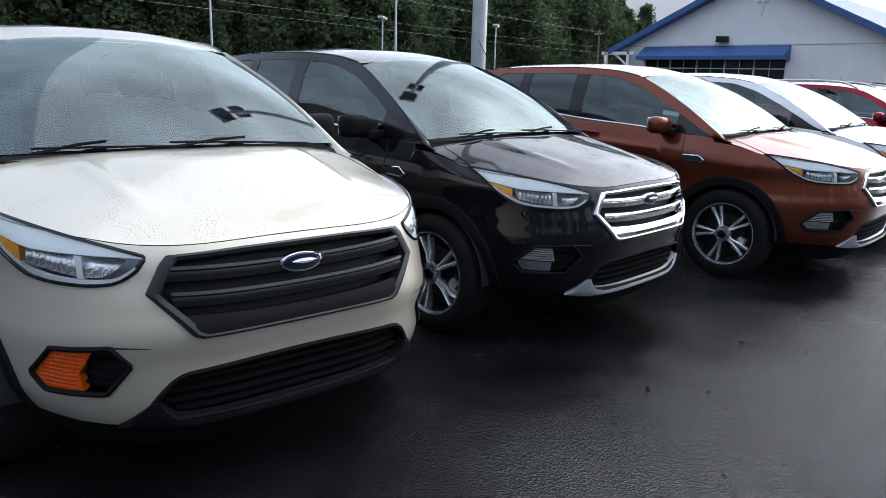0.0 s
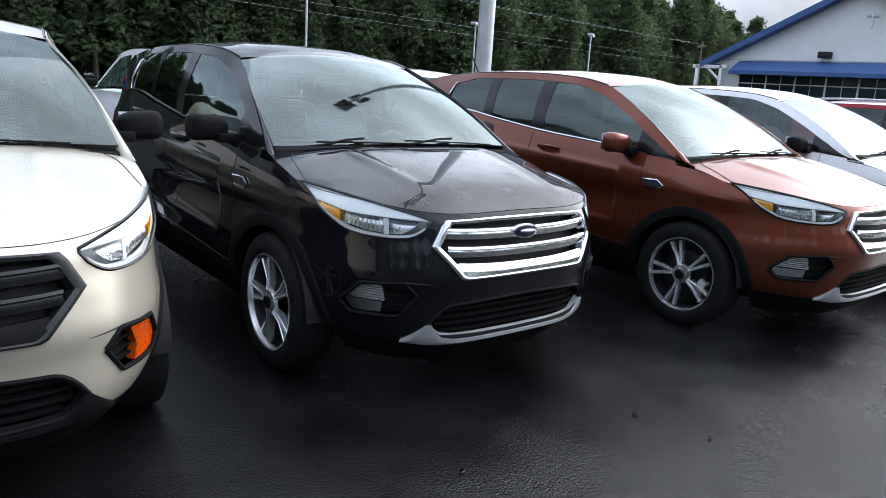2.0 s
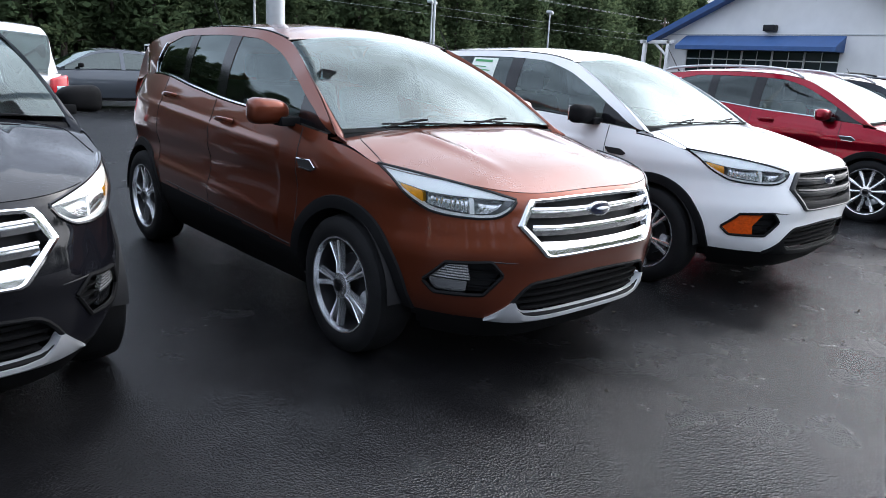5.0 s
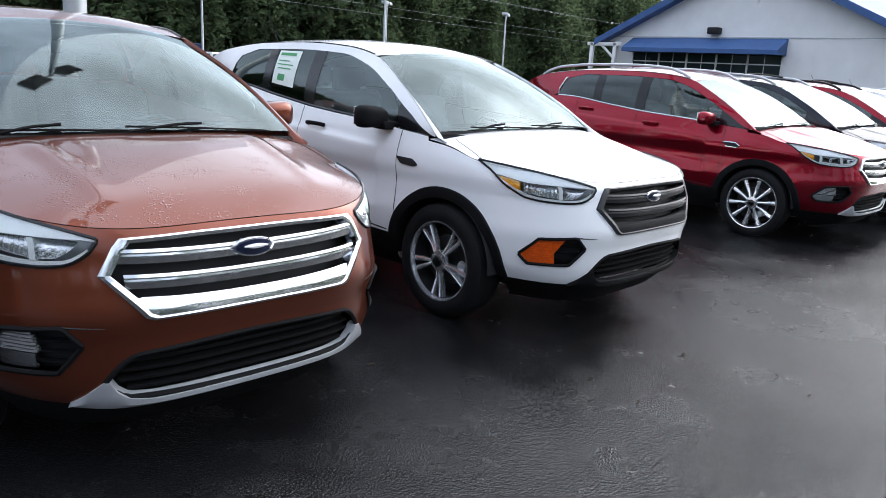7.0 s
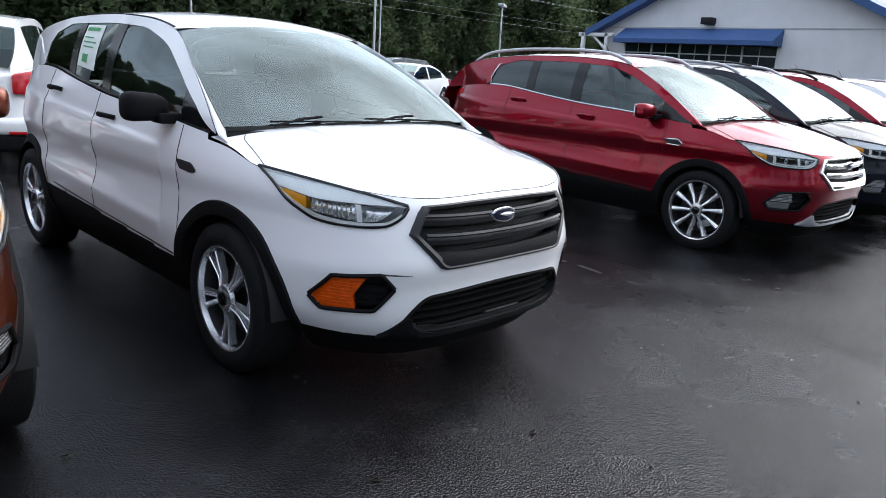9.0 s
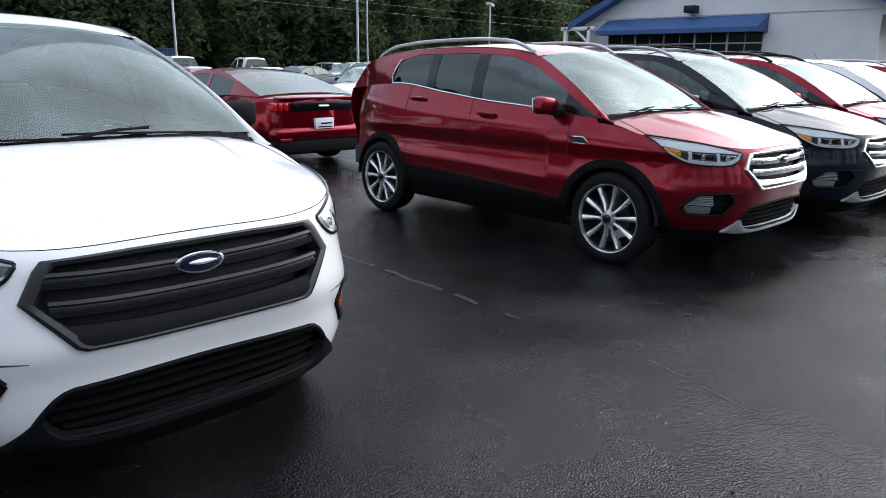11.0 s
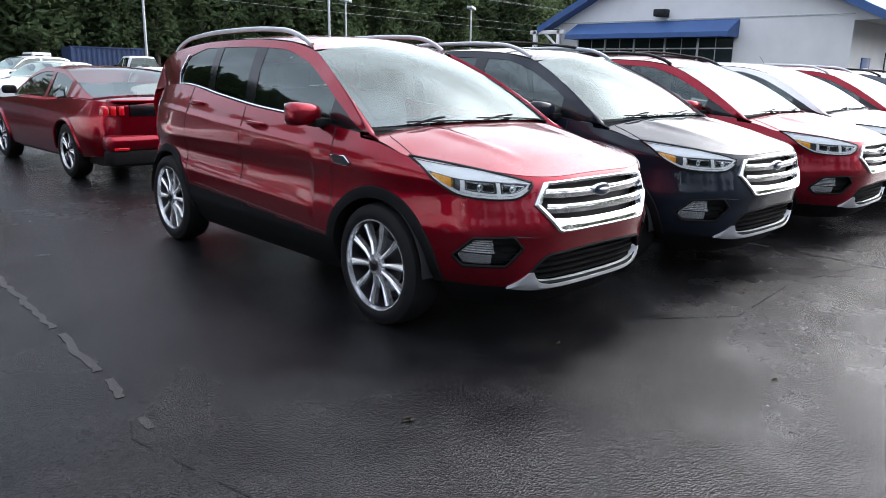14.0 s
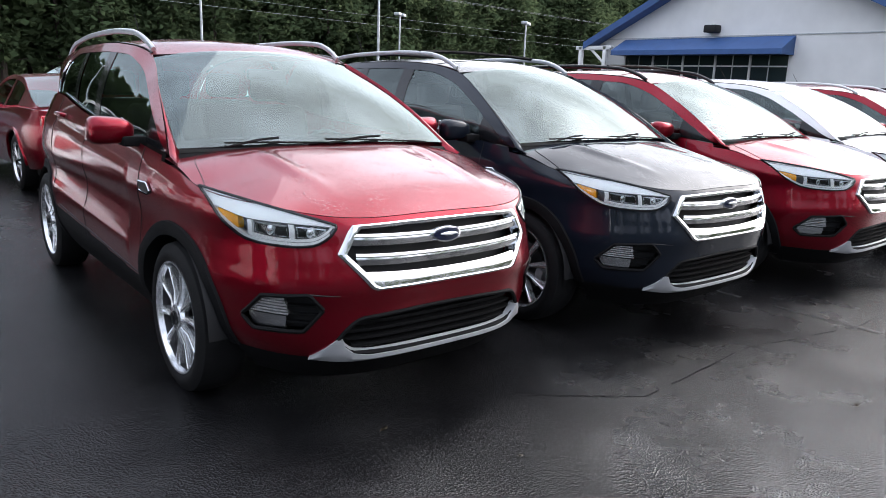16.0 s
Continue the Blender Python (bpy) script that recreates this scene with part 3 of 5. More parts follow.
def lamp_wall(fx, lo, hi):
    bm = bmesh.new()
    loop = [(a, lo(a)) for a in np.linspace(0.004, 0.995, 26)] + [(a, hi(a)) for a in np.linspace(0.995, 0.004, 26)]
    add_grid(bm, [[offset_point(fx, a, z, o, INSIDE) for o in (0.0, -0.05)] for a, z in loop + loop[:1]])
    return bm


def thing_part(name, parent):
    ob = new(name)
    ob.parent = parent
    return ob


SMOKE = material("smoke_grey_lamp_plastic", (0.10, 0.105, 0.115), 0.3, 0.3, vary=0.15, scale=40)
BARREL = material("dark_wheel_barrel", (0.035, 0.035, 0.038), 0.4, 0.6, vary=0.2, scale=20)
SATIN = material("dark_satin_grille_plastic", (0.014, 0.0145, 0.016), 0.36, vary=0.15, scale=25)
# non-metallic white; on the upper brow it stands for mirrored sky
WHITE_SILVER = material("lamp_white_with_sky_glare", (0.95, 0.955, 0.96), 0.25, 0.0, vary=0.04, scale=30)
CHROME_BRIGHT = material("bright_silver_trim", (0.86, 0.87, 0.88), 0.2, 0.85, vary=0.04, scale=30)
SUVS = {}


def build_suv(label, paint, trim, m, options=()):
    """trim: 'base' (black grille, amber lamps in the bumper), 'mid' (chrome grille), 'top' (chrome, roof rails, ten-spoke wheels)."""
    PAINT, WET = PAINTS[paint]
    car = thing("compact_suv", label, "car", "row of parked SUVs", m)
    def shell(name, key, mk, mat, lab=""):
        if ("shell", key) not in CACHE:
            CACHE[("shell", key)] = cached((key, mat.name), mk, mat, name, car, lab).data
            return bpy.data.objects[scene.collection.objects[-1].name]
        if (key, mat.name) not in CACHE:
            me = CACHE[("shell", key)].copy()
            me.materials[0] = mat
            CACHE[(key, mat.name)] = me
        return part(name, CACHE[(key, mat.name)], mat, car, lab)
    shell("front_bumper", "bumper", lambda: both_sides(body_side("bumper")), PAINT)
    shell("lower_cladding", "black", lambda: both_sides(body_side("black")), BLACK, "black plastic lower cladding")
    for s in (-1, 1):
        side = "right" if s < 0 else "left"
        flip = (lambda b: mirrored(b)) if s < 0 else (lambda b: b)
        anti = (lambda b: b) if s < 0 else (lambda b: mirrored(b))
        shell("front_fender", side + "fender", lambda: flip(body_side("fender")), PAINT)
        fd = shell("front_door", side + "fd", lambda: flip(body_side("front_door")), PAINT)
        rd = shell("rear_door", side + "rd", lambda: flip(body_side("rear_door")), PAINT)
        shell("rear_quarter", side + "rear", lambda: flip(body_side("rear")), PAINT)
        shell("screen_pillar", side + "apillar", lambda: anti(pillar_fill()), PAINT)
        shell("roof_side_rail", side + "rail", lambda: anti(pillar_band()), PAINT)
        # side windows
        hi = linear((-2.74, 0.30), (-2.68, 0.72), (-2.4, 0.87), (-1.2, 0.90), (-0.9, 0.82), (-0.6, 0.74), (-0.36, 0.58), (-0.2, 0.28), (-0.12, 0.0))
        lo = lambda x: 0.02
        for nm, a0, a1, gl, pa in (("front_window", -1.44, -0.50, SIDE_GLASS, fd), ("rear_window", -2.09, -1.56, PRIVACY, rd), ("quarter_window", -2.735, -2.17, PRIVACY, car)):
            w = cached((side + nm, "g"), lambda: anti(patch(on_glass_side, a0, a1, lo, hi, 14, 6, 0.0)), gl, nm, pa)
            w.visible_shadow = False
        cached((side + "sail",), lambda: anti(patch(on_glass_side, -0.50, -0.13, lo, hi, 10, 4, 0.003)), GLOSS, "mirror_sail", fd)
        for a0, a1 in ((-1.57, -1.435), (-2.19, -2.075)):
            cached((side + "pillar", a0), lambda: anti(patch(on_glass_side, a0, a1, lo, hi, 3, 6, 0.003)), GLOSS, "door_pillar", car, "gloss black window pillar")
        def strip():
            bm = bmesh.new()
            low = [offset_point(on_glass_side, x, 0.01, 0.008, INSIDE) for x in np.linspace(-0.5, -2.74, 40)]
            if trim != "base":
                low += [offset_point(on_glass_side, x, hi(x), 0.008, INSIDE) for x in (-2.745, -2.735, -2.71, -2.68, -2.65)]
            return anti(tube(bm, low, 0.010, 6, flat=0.7))
        cached((side + "strip", trim == "base"), strip, CHROME if trim != "base" else GLOSS, "window_strip", car)
        def seam():
            bm = bmesh.new()
            for x in (-0.395, -1.50, -2.38):
                pts = [offset_point(on_right, x - (0.25 * max(0, 0.75 - z) if x < -2 else 0) * -1, z, 0.0005, INSIDE) for z in np.linspace(0.46, belt(x) - 0.005, 22)]
                tube(bm, pts, 0.0026, 5)
            pts = [offset_point(on_right, x, 0.470 + 0.052 * (-x - 0.5), 0.0005, INSIDE) for x in np.linspace(-0.47, -2.20, 40)]
            tube(bm, pts, 0.004, 5)
            pts = [Vector((x, -y, hood_z(x, y) + 0.0015)) for x, y in zip(np.linspace(0.24, -0.06, 14), (0.795, 0.79, 0.785, 0.78, 0.776, 0.772, 0.768, 0.764, 0.76, 0.755, 0.75, 0.742, 0.73, 0.71))]
            tube(bm, pts, 0.0018, 5)
            return anti(bm)
        cached((side + "seam",), seam, DARK, "shut_line", car, "thin dark panel gap")
        # dark tube laid along the crease in place of its shadow line
        cached((side + "bumper_crease",), lambda: anti(tube(bmesh.new(), [offset_point(on_front, -y, 0.628 - 0.06 * (0.60 - y), 0.0, INSIDE) for y in np.linspace(0.605, 0.50, 8)], [0.004, 0.0035, 0.003, 0.003, 0.0025, 0.002, 0.0015, 0.0008], 5)), DARK, "bumper_crease", car, "thin dark strip for the crease shade beside the bumper lamp")
        def handle(x):
            bm = bmesh.new()
            z = belt(x) - 0.105
            pts = [offset_point(on_right, x + d, z + 0.008 * d, o, INSIDE) for d, o in ((0.095, 0.004), (0.085, 0.03), (0.04, 0.040), (0, 0.042), (-0.04, 0.040), (-0.085, 0.03), (-0.095, 0.004))]
            return anti(tube(bm, pts, 0.014, 8, flat=0.8))
        hmat = BLACK if trim == "base" else PAINT
        cached((side + "h1", hmat.name), lambda: handle(-1.29), hmat, "handle", fd)
        cached((side + "h2", hmat.name), lambda: handle(-2.22), hmat, "handle", rd)
        # fender vent
        vent = part("fender_vent", CACHE.get(side + "vent") or anti(patch(on_right, -0.385, -0.205, linear((-0.385, 0.940), (-0.35, 0.908), (-0.23, 0.901), (-0.205, 0.912)), linear((-0.385, 0.950), (-0.25, 0.947), (-0.205, 0.920)), 10, 4, 0.006, 0.01)), DARK, car, "black fender vent")
        CACHE[side + "vent"] = vent.data
        if trim != "base":
            bm = bmesh.new()
            pts = [offset_point(on_right, x, z, 0.009, INSIDE) for x, z in ((-0.38, 0.947), (-0.25, 0.951), (-0.202, 0.919), (-0.23, 0.901), (-0.35, 0.907))]
            part("vent_rim", anti(tube(bm, pts, 0.005, 5)), CHROME, vent, "chrome vent rim")
        # mirror
        mm = BLACK if trim == "base" or paint == "black" else PAINT
        mir = cached((side + "mirror", mm.name), lambda: anti(mirror_shell()), mm, "door_mirror", fd)
        cached((side + "mfoot",), lambda: anti(box(bmesh.new(), -0.60, -0.48, -0.92, -0.80, 1.10, 1.15, 0.012)), BLACK, "mirror_foot", fd)
        cached((side + "mglass",), lambda: anti(box(bmesh.new(), -0.640, -0.630, -1.04, -0.87, 1.122, 1.232, 0.003)), REFLECTOR, "mirror_glass", mir)
        for cx in (0.0, AXLE_REAR):
            cached((side + "arch", cx), lambda: anti(arch_trim(cx)), BLACK, "arch_trim", car, "black plastic wheel arch trim")
            cached((side + "well", cx), lambda: anti(wheel_well(cx)), DARK, "wheel_well", car)
            style = "ten" if trim == "top" else "split"
            r = 0.262 if trim == "top" else 0.244
            wh = new("wheel")
            wh.parent = car
            wh.matrix_local = pose(cx, s * HUB_Y, HUB_Z, 0, 0, 0 if s < 0 else 180) @ pose(0, 0, 0, 0, random.uniform(0, 72), 0)
            cached(("tyre", style), lambda: wheel_tyre(r), RUBBER, "tyre", wh)
            cached(("rim", style), lambda: wheel_rim(r), ALLOY, "rim", wh)
            cached(("barrel", style), lambda: lathe(bmesh.new(), [(r - 0.024, 0.08), (r - 0.020, -0.04), (r - 0.008, -0.085)], 40), BARREL, "barrel", wh)
            cached(("spokes", style), lambda: wheel_spokes(style, r), CHROME_BRIGHT if trim == "top" else ALLOY, "spokes", wh)
            cached(("hub",), lambda: lathe(bmesh.new(), [(0.068, -0.080), (0.062, -0.100), (0.034, -0.104)], 24), ALLOY, "hub_flange", wh)
            cached(("cap",), lambda: lathe(bmesh.new(), [(0.034, -0.100), (0.032, -0.116), (0.026, -0.119), (0.002, -0.120)], 24), GLOSS, "hub_cap", wh, "black hub cap")
            for q in range(5):
                t = radians(72 * q + 36)
                cached(("nut",), lambda: lathe(bmesh.new(), [(0.013, -0.099), (0.011, -0.1035), (0.008, -0.092), (0.001, -0.090)], 8), DARK, "wheel_nut", wh).location = (0.048 * math.cos(t), 0, 0.048 * math.sin(t))
            cached(("disc",), lambda: lathe(bmesh.new(), [(0.06, -0.02), (0.15, -0.02), (0.152, 0.0), (0.06, 0.0)], 28), BARREL, "brake_disc", wh)
            if s < 0 or cx == 0.0:
                cached(("caliper",), lambda: solid(0.10, 0.165, -0.045, 0.02, -0.06, 0.06, bevel=0.015), SILVER, "brake_caliper", wh)
            cached(("drum",), lambda: lathe(bmesh.new(), [(0.002, 0.02), (0.21, 0.02), (0.215, 0.06)], 28), DARK, "inner_wheel", wh)
        # lamps
        headlamp_parts(car, s, trim)
        fx = lambda y, z: on_front(y * s, z)
        fog = thing_part("bumper_lamp", car)
        part("pocket", patch(fx, 0.555, 0.768, fog_lo, fog_hi, 24, 6, -0.045), DARK, fog)
        bm = bmesh.new()
        edge = [offset_point(fx, y, fog_lo(y), 0.002, INSIDE) for y in np.linspace(0.556, 0.767, 24)] + [offset_point(fx, y, fog_hi(y), 0.002, INSIDE) for y in np.linspace(0.767, 0.556, 24)]
        part("bezel", tube(bm, edge, 0.009, 6, True), BLACK, fog)
        for k in range(3):
            z = 0.492 + 0.036 * k
            part("slat", patch(fx, 0.582 - (0.012 if k == 1 else 0), 0.67, lambda y: z, lambda y: z + 0.007, 8, 1, -0.02, 0.02), BLACK, fog)
        if trim == "base":
            inner = linear((0.45, 0.662), (0.50, 0.670), (0.525, 0.676), (0.63, 0.640))
            ax = lambda u, z: fx(inner(z) + (0.764 - inner(z)) * u, z)
            part("amber_lens", patch(ax, 0.0, 1.0, lambda u: fog_lo(0.664 + 0.1 * u) + 0.005, lambda u: fog_hi(0.645 + 0.119 * u) - 0.006, 14, 10, -0.004, 0.03), AMBER_DEEP, fog, "amber marker lens")
            for k in range(9):
                z = 0.476 + 0.0145 * k
                part("lens_rib", patch(ax, 0.04, 0.93 - 0.6 * abs(z - 0.53) ** 1.1 * 4, lambda u: z, lambda u: z + 0.0035, 6, 1, -0.002, 0.005), AMBER_DEEP, fog)
        else:
            for k in range(6):
                z0 = 0.533 + 0.0125 * k
                part("lamp_rib", patch(fx, 0.660 + 0.003 * k, 0.755 - 0.006 * k, lambda y: z0, lambda y: z0 + 0.008, 8, 1, -0.003, 0.02), CHROME_BRIGHT, fog)
            part("fog_reflector", patch(fx, 0.668, 0.758, lambda y: max(fog_lo(y) + 0.006, 0.462), lambda y: 0.524, 8, 4, -0.012, 0.02), REFLECTOR, fog, "clear fog lamp")
    # nose
    grille = thing_part("grille", car)
    cached(("gback",), lambda: patch(on_front, -0.495, 0.495, grille_lo, grille_hi, 30, 6, -0.075), DARK, "backing", grille)
    def frame_ring():
        bm = bmesh.new()
        ys = list(np.linspace(-0.495, 0.495, 45))
        out = [(y, grille_lo(y)) for y in ys] + [(y, grille_hi(y)) for y in ys[::-1]]
        c = (0.0, 0.775)
        rows = []
        for y, z in out + out[:1]:
            ring = []
            for f, o in ((1.02, -0.004), (1.012, 0.012), (0.985, 0.016), (0.945, 0.010), (0.93, -0.03)):
                ring.append(offset_point(on_front, c[0] + (y - c[0]) * f, c[1] + (z - c[1]) * (1 - (1 - f) * 1.9), o, INSIDE))
            rows.append(ring)
        add_grid(bm, rows)
        return clean(bm)
    gm = SATIN if trim == "base" else CHROME
    cached(("gring", gm.name), frame_ring, gm, "grille_frame", grille)
    def foot():
        """The deep lower member of the frame."""
        bm = bmesh.new()
        rows = []
        for y in np.linspace(-0.425, 0.425, 41):
            z0 = grille_lo(y) + 0.006
            z1 = max(z0 + 0.006, 0.700 + 0.018 * (y / 0.425) ** 2) if abs(y) < 0.40 else z0 + 0.03
            rows.append([offset_point(on_front, y, z0 + (z1 - z0) * f, o, INSIDE) for f, o in ((0, -0.02), (0.02, 0.013), (0.35, 0.012), (0.75, 0.007), (1.0, -0.002), (1.0, -0.05))])
        add_grid(bm, rows)
        return clean(bm)
    cached(("gfoot", gm.name), foot, BLACK if trim == "base" else gm, "lower_frame", grille)
    for z, y1 in ((0.834, 0.445), (0.757, 0.435)):
        def bar():
            bm = bmesh.new()
            rows = []
            for y in np.linspace(-y1, y1, 31):
                ring = []
                sag = 0.012 * (y / y1) ** 2
                for dz, o in ((-0.030, -0.03), (-0.026, 0.0), (-0.008, 0.010), (-0.003, 0.002), (0.003, 0.002), (0.008, 0.012), (0.018, 0.010), (0.022, -0.03)):
                    ring.append(offset_point(on_front, y, z + dz + sag, o, INSIDE))
                rows.append(ring)
            add_grid(bm, rows)
            return clean(bm)
        cached(("bar", z, gm.name), bar, gm, "grille_bar", grille)
    def oval(rx, rz, o, name, mat, par):
        bm = bmesh.new()
        c = offset_point(on_front, 0, 0.828, o, INSIDE)
        rows = [[c + Vector((-0.012 * (f * math.cos(t)) ** 2 + dx, rx * f * math.cos(t), rz * f * math.sin(t))) for t in (2 * math.pi * k / 28 for k in range(29))] for f, dx in ((1.0, -0.02), (1.0, 0.0), (0.93, 0.004), (0.5, 0.005), (0.01, 0.006))]
        add_grid(bm, rows)
        return part(name, clean(bm), mat, par)
    badge = oval(0.082, 0.035, 0.018, "badge_rim", CHROME, grille)
    oval(0.074, 0.029, 0.0215, "badge_plate", BADGE, badge)
    bm = bmesh.new()
    c = offset_point(on_front, 0, 0.828, 0.029, INSIDE)
    tube(bm, [c + Vector((0, 0.045 - 0.09 * k / 16, 0.002)) for k in range(17)], [0.002 + 0.007 * math.sin(math.pi * k / 16) for k in range(17)], 6)
    part("badge_script", bm, WHITE, badge, "plain silver bar on the badge")
    intake = thing_part("lower_intake", car)
    part("backing", patch(on_front, -0.50, 0.50, intake_lo, intake_hi, 24, 5, -0.07), DARK, intake)
    for k in range(4):
        z = 0.375 + 0.037 * k
        wdt = linear((0.37, 0.43), (0.43, 0.48), (0.53, 0.36))(z)
        part("slat", patch(on_front, -wdt, wdt, lambda y: z, lambda y: z + 0.012, 20, 2, -0.025, 0.035), BLACK, intake)
    bm = bmesh.new()
    edge = [offset_point(on_front, y, intake_lo(y), -0.002, INSIDE) for y in np.linspace(-0.499, 0.499, 40)] + [offset_point(on_front, y, intake_hi(y), -0.002, INSIDE) for y in np.linspace(0.499, -0.499, 40)]
    part("intake_rim", tube(bm, edge, 0.010, 6, True), BLACK, intake)
    lipmat = BLACK if trim == "base" else SILVER
    def lip():
        bm = bmesh.new()
        rows = []
        for y in np.linspace(-0.578, 0.578, 61):
            a = abs(y)
            lo_z = smooth_curve((0, 0.326), (0.42, 0.329), (0.58, 0.346))(a)
            hi_z = linear((0, 0.350), (0.36, 0.354), (0.43, 0.368), (0.462, 0.395), (0.490, 0.445), (0.58, 0.352))(a)
            rows.append([offset_point(on_front, y, lo_z, -0.03, INSIDE), offset_point(on_front, y, lo_z, 0.012, INSIDE), offset_point(on_front, y, (lo_z + hi_z) / 2, 0.018, INSIDE), offset_point(on_front, y, hi_z, 0.010, INSIDE), offset_point(on_front, y, hi_z, -0.03, INSIDE)])
        add_grid(bm, rows)
        return clean(bm)
    cached(("lip", lipmat.name), lip, lipmat, "front_lip", car, "silver skid plate lip" if trim != "base" else "black front lip")
    # hood, glass and roof
    shell("hood", "hood", hood_mesh, WET)
    shell("roof", "roof", roof_mesh, WET)
    def cowl():
        bm = bmesh.new()
        add_grid(bm, [[Vector((0.045 - 0.17 * abs(s) ** 2.2 + d, 0.80 * s, 1.118 - 0.03 * s * s + u)) for s in np.linspace(-1, 1, 25)] for d, u in ((0.03, -0.02), (0.0, 0.006), (-0.10, 0.0), (-0.14, -0.06))])
        return clean(bm)
    cached(("cowl",), cowl, BLACK, "cowl", car, "black plastic cowl under the windscreen")
    def screen(s0, s1, t0, t1, off, n, m):
        bm = bmesh.new()
        add_grid(bm, [[screen_point(s0 + (s1 - s0) * i / n, t0 + (t1 - t0) * j / m) + Vector((0.5, 0, 0.86)) * off for j in range(m + 1)] for i in range(n + 1)])
        return bm
    ws = cached(("screen",), lambda: screen(-1, 1, 0, 1, 0, 24, 12), GLASS, "windscreen", car)
    ws.visible_shadow = False
    def frit():
        bm = screen(-1, 1, 0, 0.07, -0.004, 24, 2)
        for a in (screen(-1, -0.945, 0, 1, -0.004, 2, 12), screen(0.945, 1, 0, 1, -0.004, 2, 12), screen(-1, 1, 0.945, 1, -0.004, 24, 2)):
            me = bpy.data.meshes.new("tmp")
            a.to_mesh(me)
            a.free()
            bm.from_mesh(me)
            bpy.data.meshes.remove(me)
        return bm
    cached(("frit",), frit, GLOSS, "screen_border", ws, "black windscreen border")
    def wiper(y0, y1, x0):
        bm = bmesh.new()
        p = [screen_point(y0 + (y1 - y0) * k / 10, -0.012 + 0.026 * k / 10) + Vector((0.006, 0, 0.009)) for k in range(11)]
        tube(bm, p, 0.0045, 5)
        tube(bm, [screen_point(y1, 0.0) + Vector((0.03, 0, 0.0)), screen_point(y1 * 0.7 + y0 * 0.3, 0.012) + Vector((0.01, 0, 0.018)), screen_point((y0 + y1) / 2, 0.025) + Vector((0.008, 0, 0.016))], 0.006, 5)
        return bm
    cached(("wiper1",), lambda: wiper(0.75, -0.12, 0), BLACK, "wiper", car)
    cached(("wiper2",), lambda: wiper(-0.10, -0.75, 0), BLACK, "wiper", car)
    def hatch():
        bm = bmesh.new()
        add_grid(bm, [[Vector((x, w * s, z)) for s in np.linspace(-1, 1, 7)] for x, z, w in ((-3.62, 1.22, 0.58), (-3.64, 1.10, 0.60), (-3.65, 0.95, 0.58), (-3.67, 0.7, 0.50), (-3.58, 0.3, 0.5))])
        return bm
    shell("tailgate", "hatch", hatch, PAINT)
    def tail_lamp(s):
        return (mirrored if s > 0 else (lambda b: b))(patch(on_right, -3.56, -3.22, lambda x: belt(x) - 0.09 - 0.22 * (-3.22 - x), lambda x: belt(x) - 0.035, 10, 4, 0.006, 0.012))
    for s in (-1, 1):
        cached(("tail", s), lambda: tail_lamp(s), REDLENS, "tail_lamp", car)
    def gutter():
        bm = bmesh.new()
        for s in (-1, 1):
            tube(bm, [Vector((x, s * (roof_edge_y(x) - 0.015), roof_z(x, roof_edge_y(x) - 0.015) + 0.001)) for x in np.linspace(-0.98, -3.3, 34)], 0.007, 5)
        return bm
    cached(("gutter",), gutter, GLOSS, "roof_gutter", car, "black roof seam strip")
    if trim == "top":
        for s in (-1, 1):
            def rack():
                bm = bmesh.new()
                xs = np.linspace(-1.02, -3.15, 30)
                pts = [Vector((x, s * (roof_edge_y(x) - 0.035), roof_edge_z(x) + 0.012 + 0.062 * min(1, (1 - abs((x + 2.08) / 1.07) ** 3.2) * 1.6) ** 0.8 if abs((x + 2.08) / 1.07) < 1 else roof_edge_z(x) + 0.01)) for x in xs]
                return tube(bm, pts, 0.017, 8, flat=0.8)
            cached(("rack", s, "black_rack" in options), rack, GLOSS if "black_rack" in options else SILVER, "roof_rail", car)
        if "cross_bars" in options:
            for x in (-1.45, -2.45):
                bm = bmesh.new()
                tube(bm, [Vector((x - 0.05 * (1 - f * f), f * (roof_edge_y(x) - 0.03), roof_edge_z(x) + 0.085 + 0.02 * (1 - f * f))) for f in np.linspace(-1, 1, 13)], 0.014, 6)
                part("cross_bar", bm, BLACK, car)
    cached(("antenna",), lambda: tube(bmesh.new(), [Vector((-3.1, 0, 1.57)), Vector((-3.16, 0, 1.65)), Vector((-3.36, 0, 1.93))], [0.016, 0.006, 0.003], 6), BLACK, "antenna", car)
    if "sticker" in options:
        st = part("window_sticker", patch(on_glass_side, -2.05, -1.74, lambda x: 0.20, lambda x: 0.84, 4, 4, 0.003), STICKER, car, "white and green price sticker")
        for v0, v1, a0, a1 in ((0.75, 0.80, -2.02, -1.80), (0.64, 0.66, -2.02, -1.86), (0.57, 0.59, -2.02, -1.80), (0.50, 0.52, -2.0, -1.82), (0.28, 0.40, -1.98, -1.88)):
            part("print_bar", patch(on_glass_side, a0, a1, lambda x: v0, lambda x: v1, 2, 1, 0.005), GREEN, st, "green unreadable print")
    # under and inside
    cached(("floor",), lambda: solid(-3.3, 0.55, -0.62, 0.62, 0.24, 0.42, bevel=0.04), DARK, "underbody", car)
    cached(("dash",), lambda: solid(-0.62, -0.08, -0.70, 0.70, 0.72, 1.075, bevel=0.07, segments=3), DASH, "dashboard", car)
    cached(("cabin",), lambda: solid(-3.4, -0.5, -0.74, 0.74, 0.42, 0.62, bevel=0.03), CABIN, "cabin_floor", car)
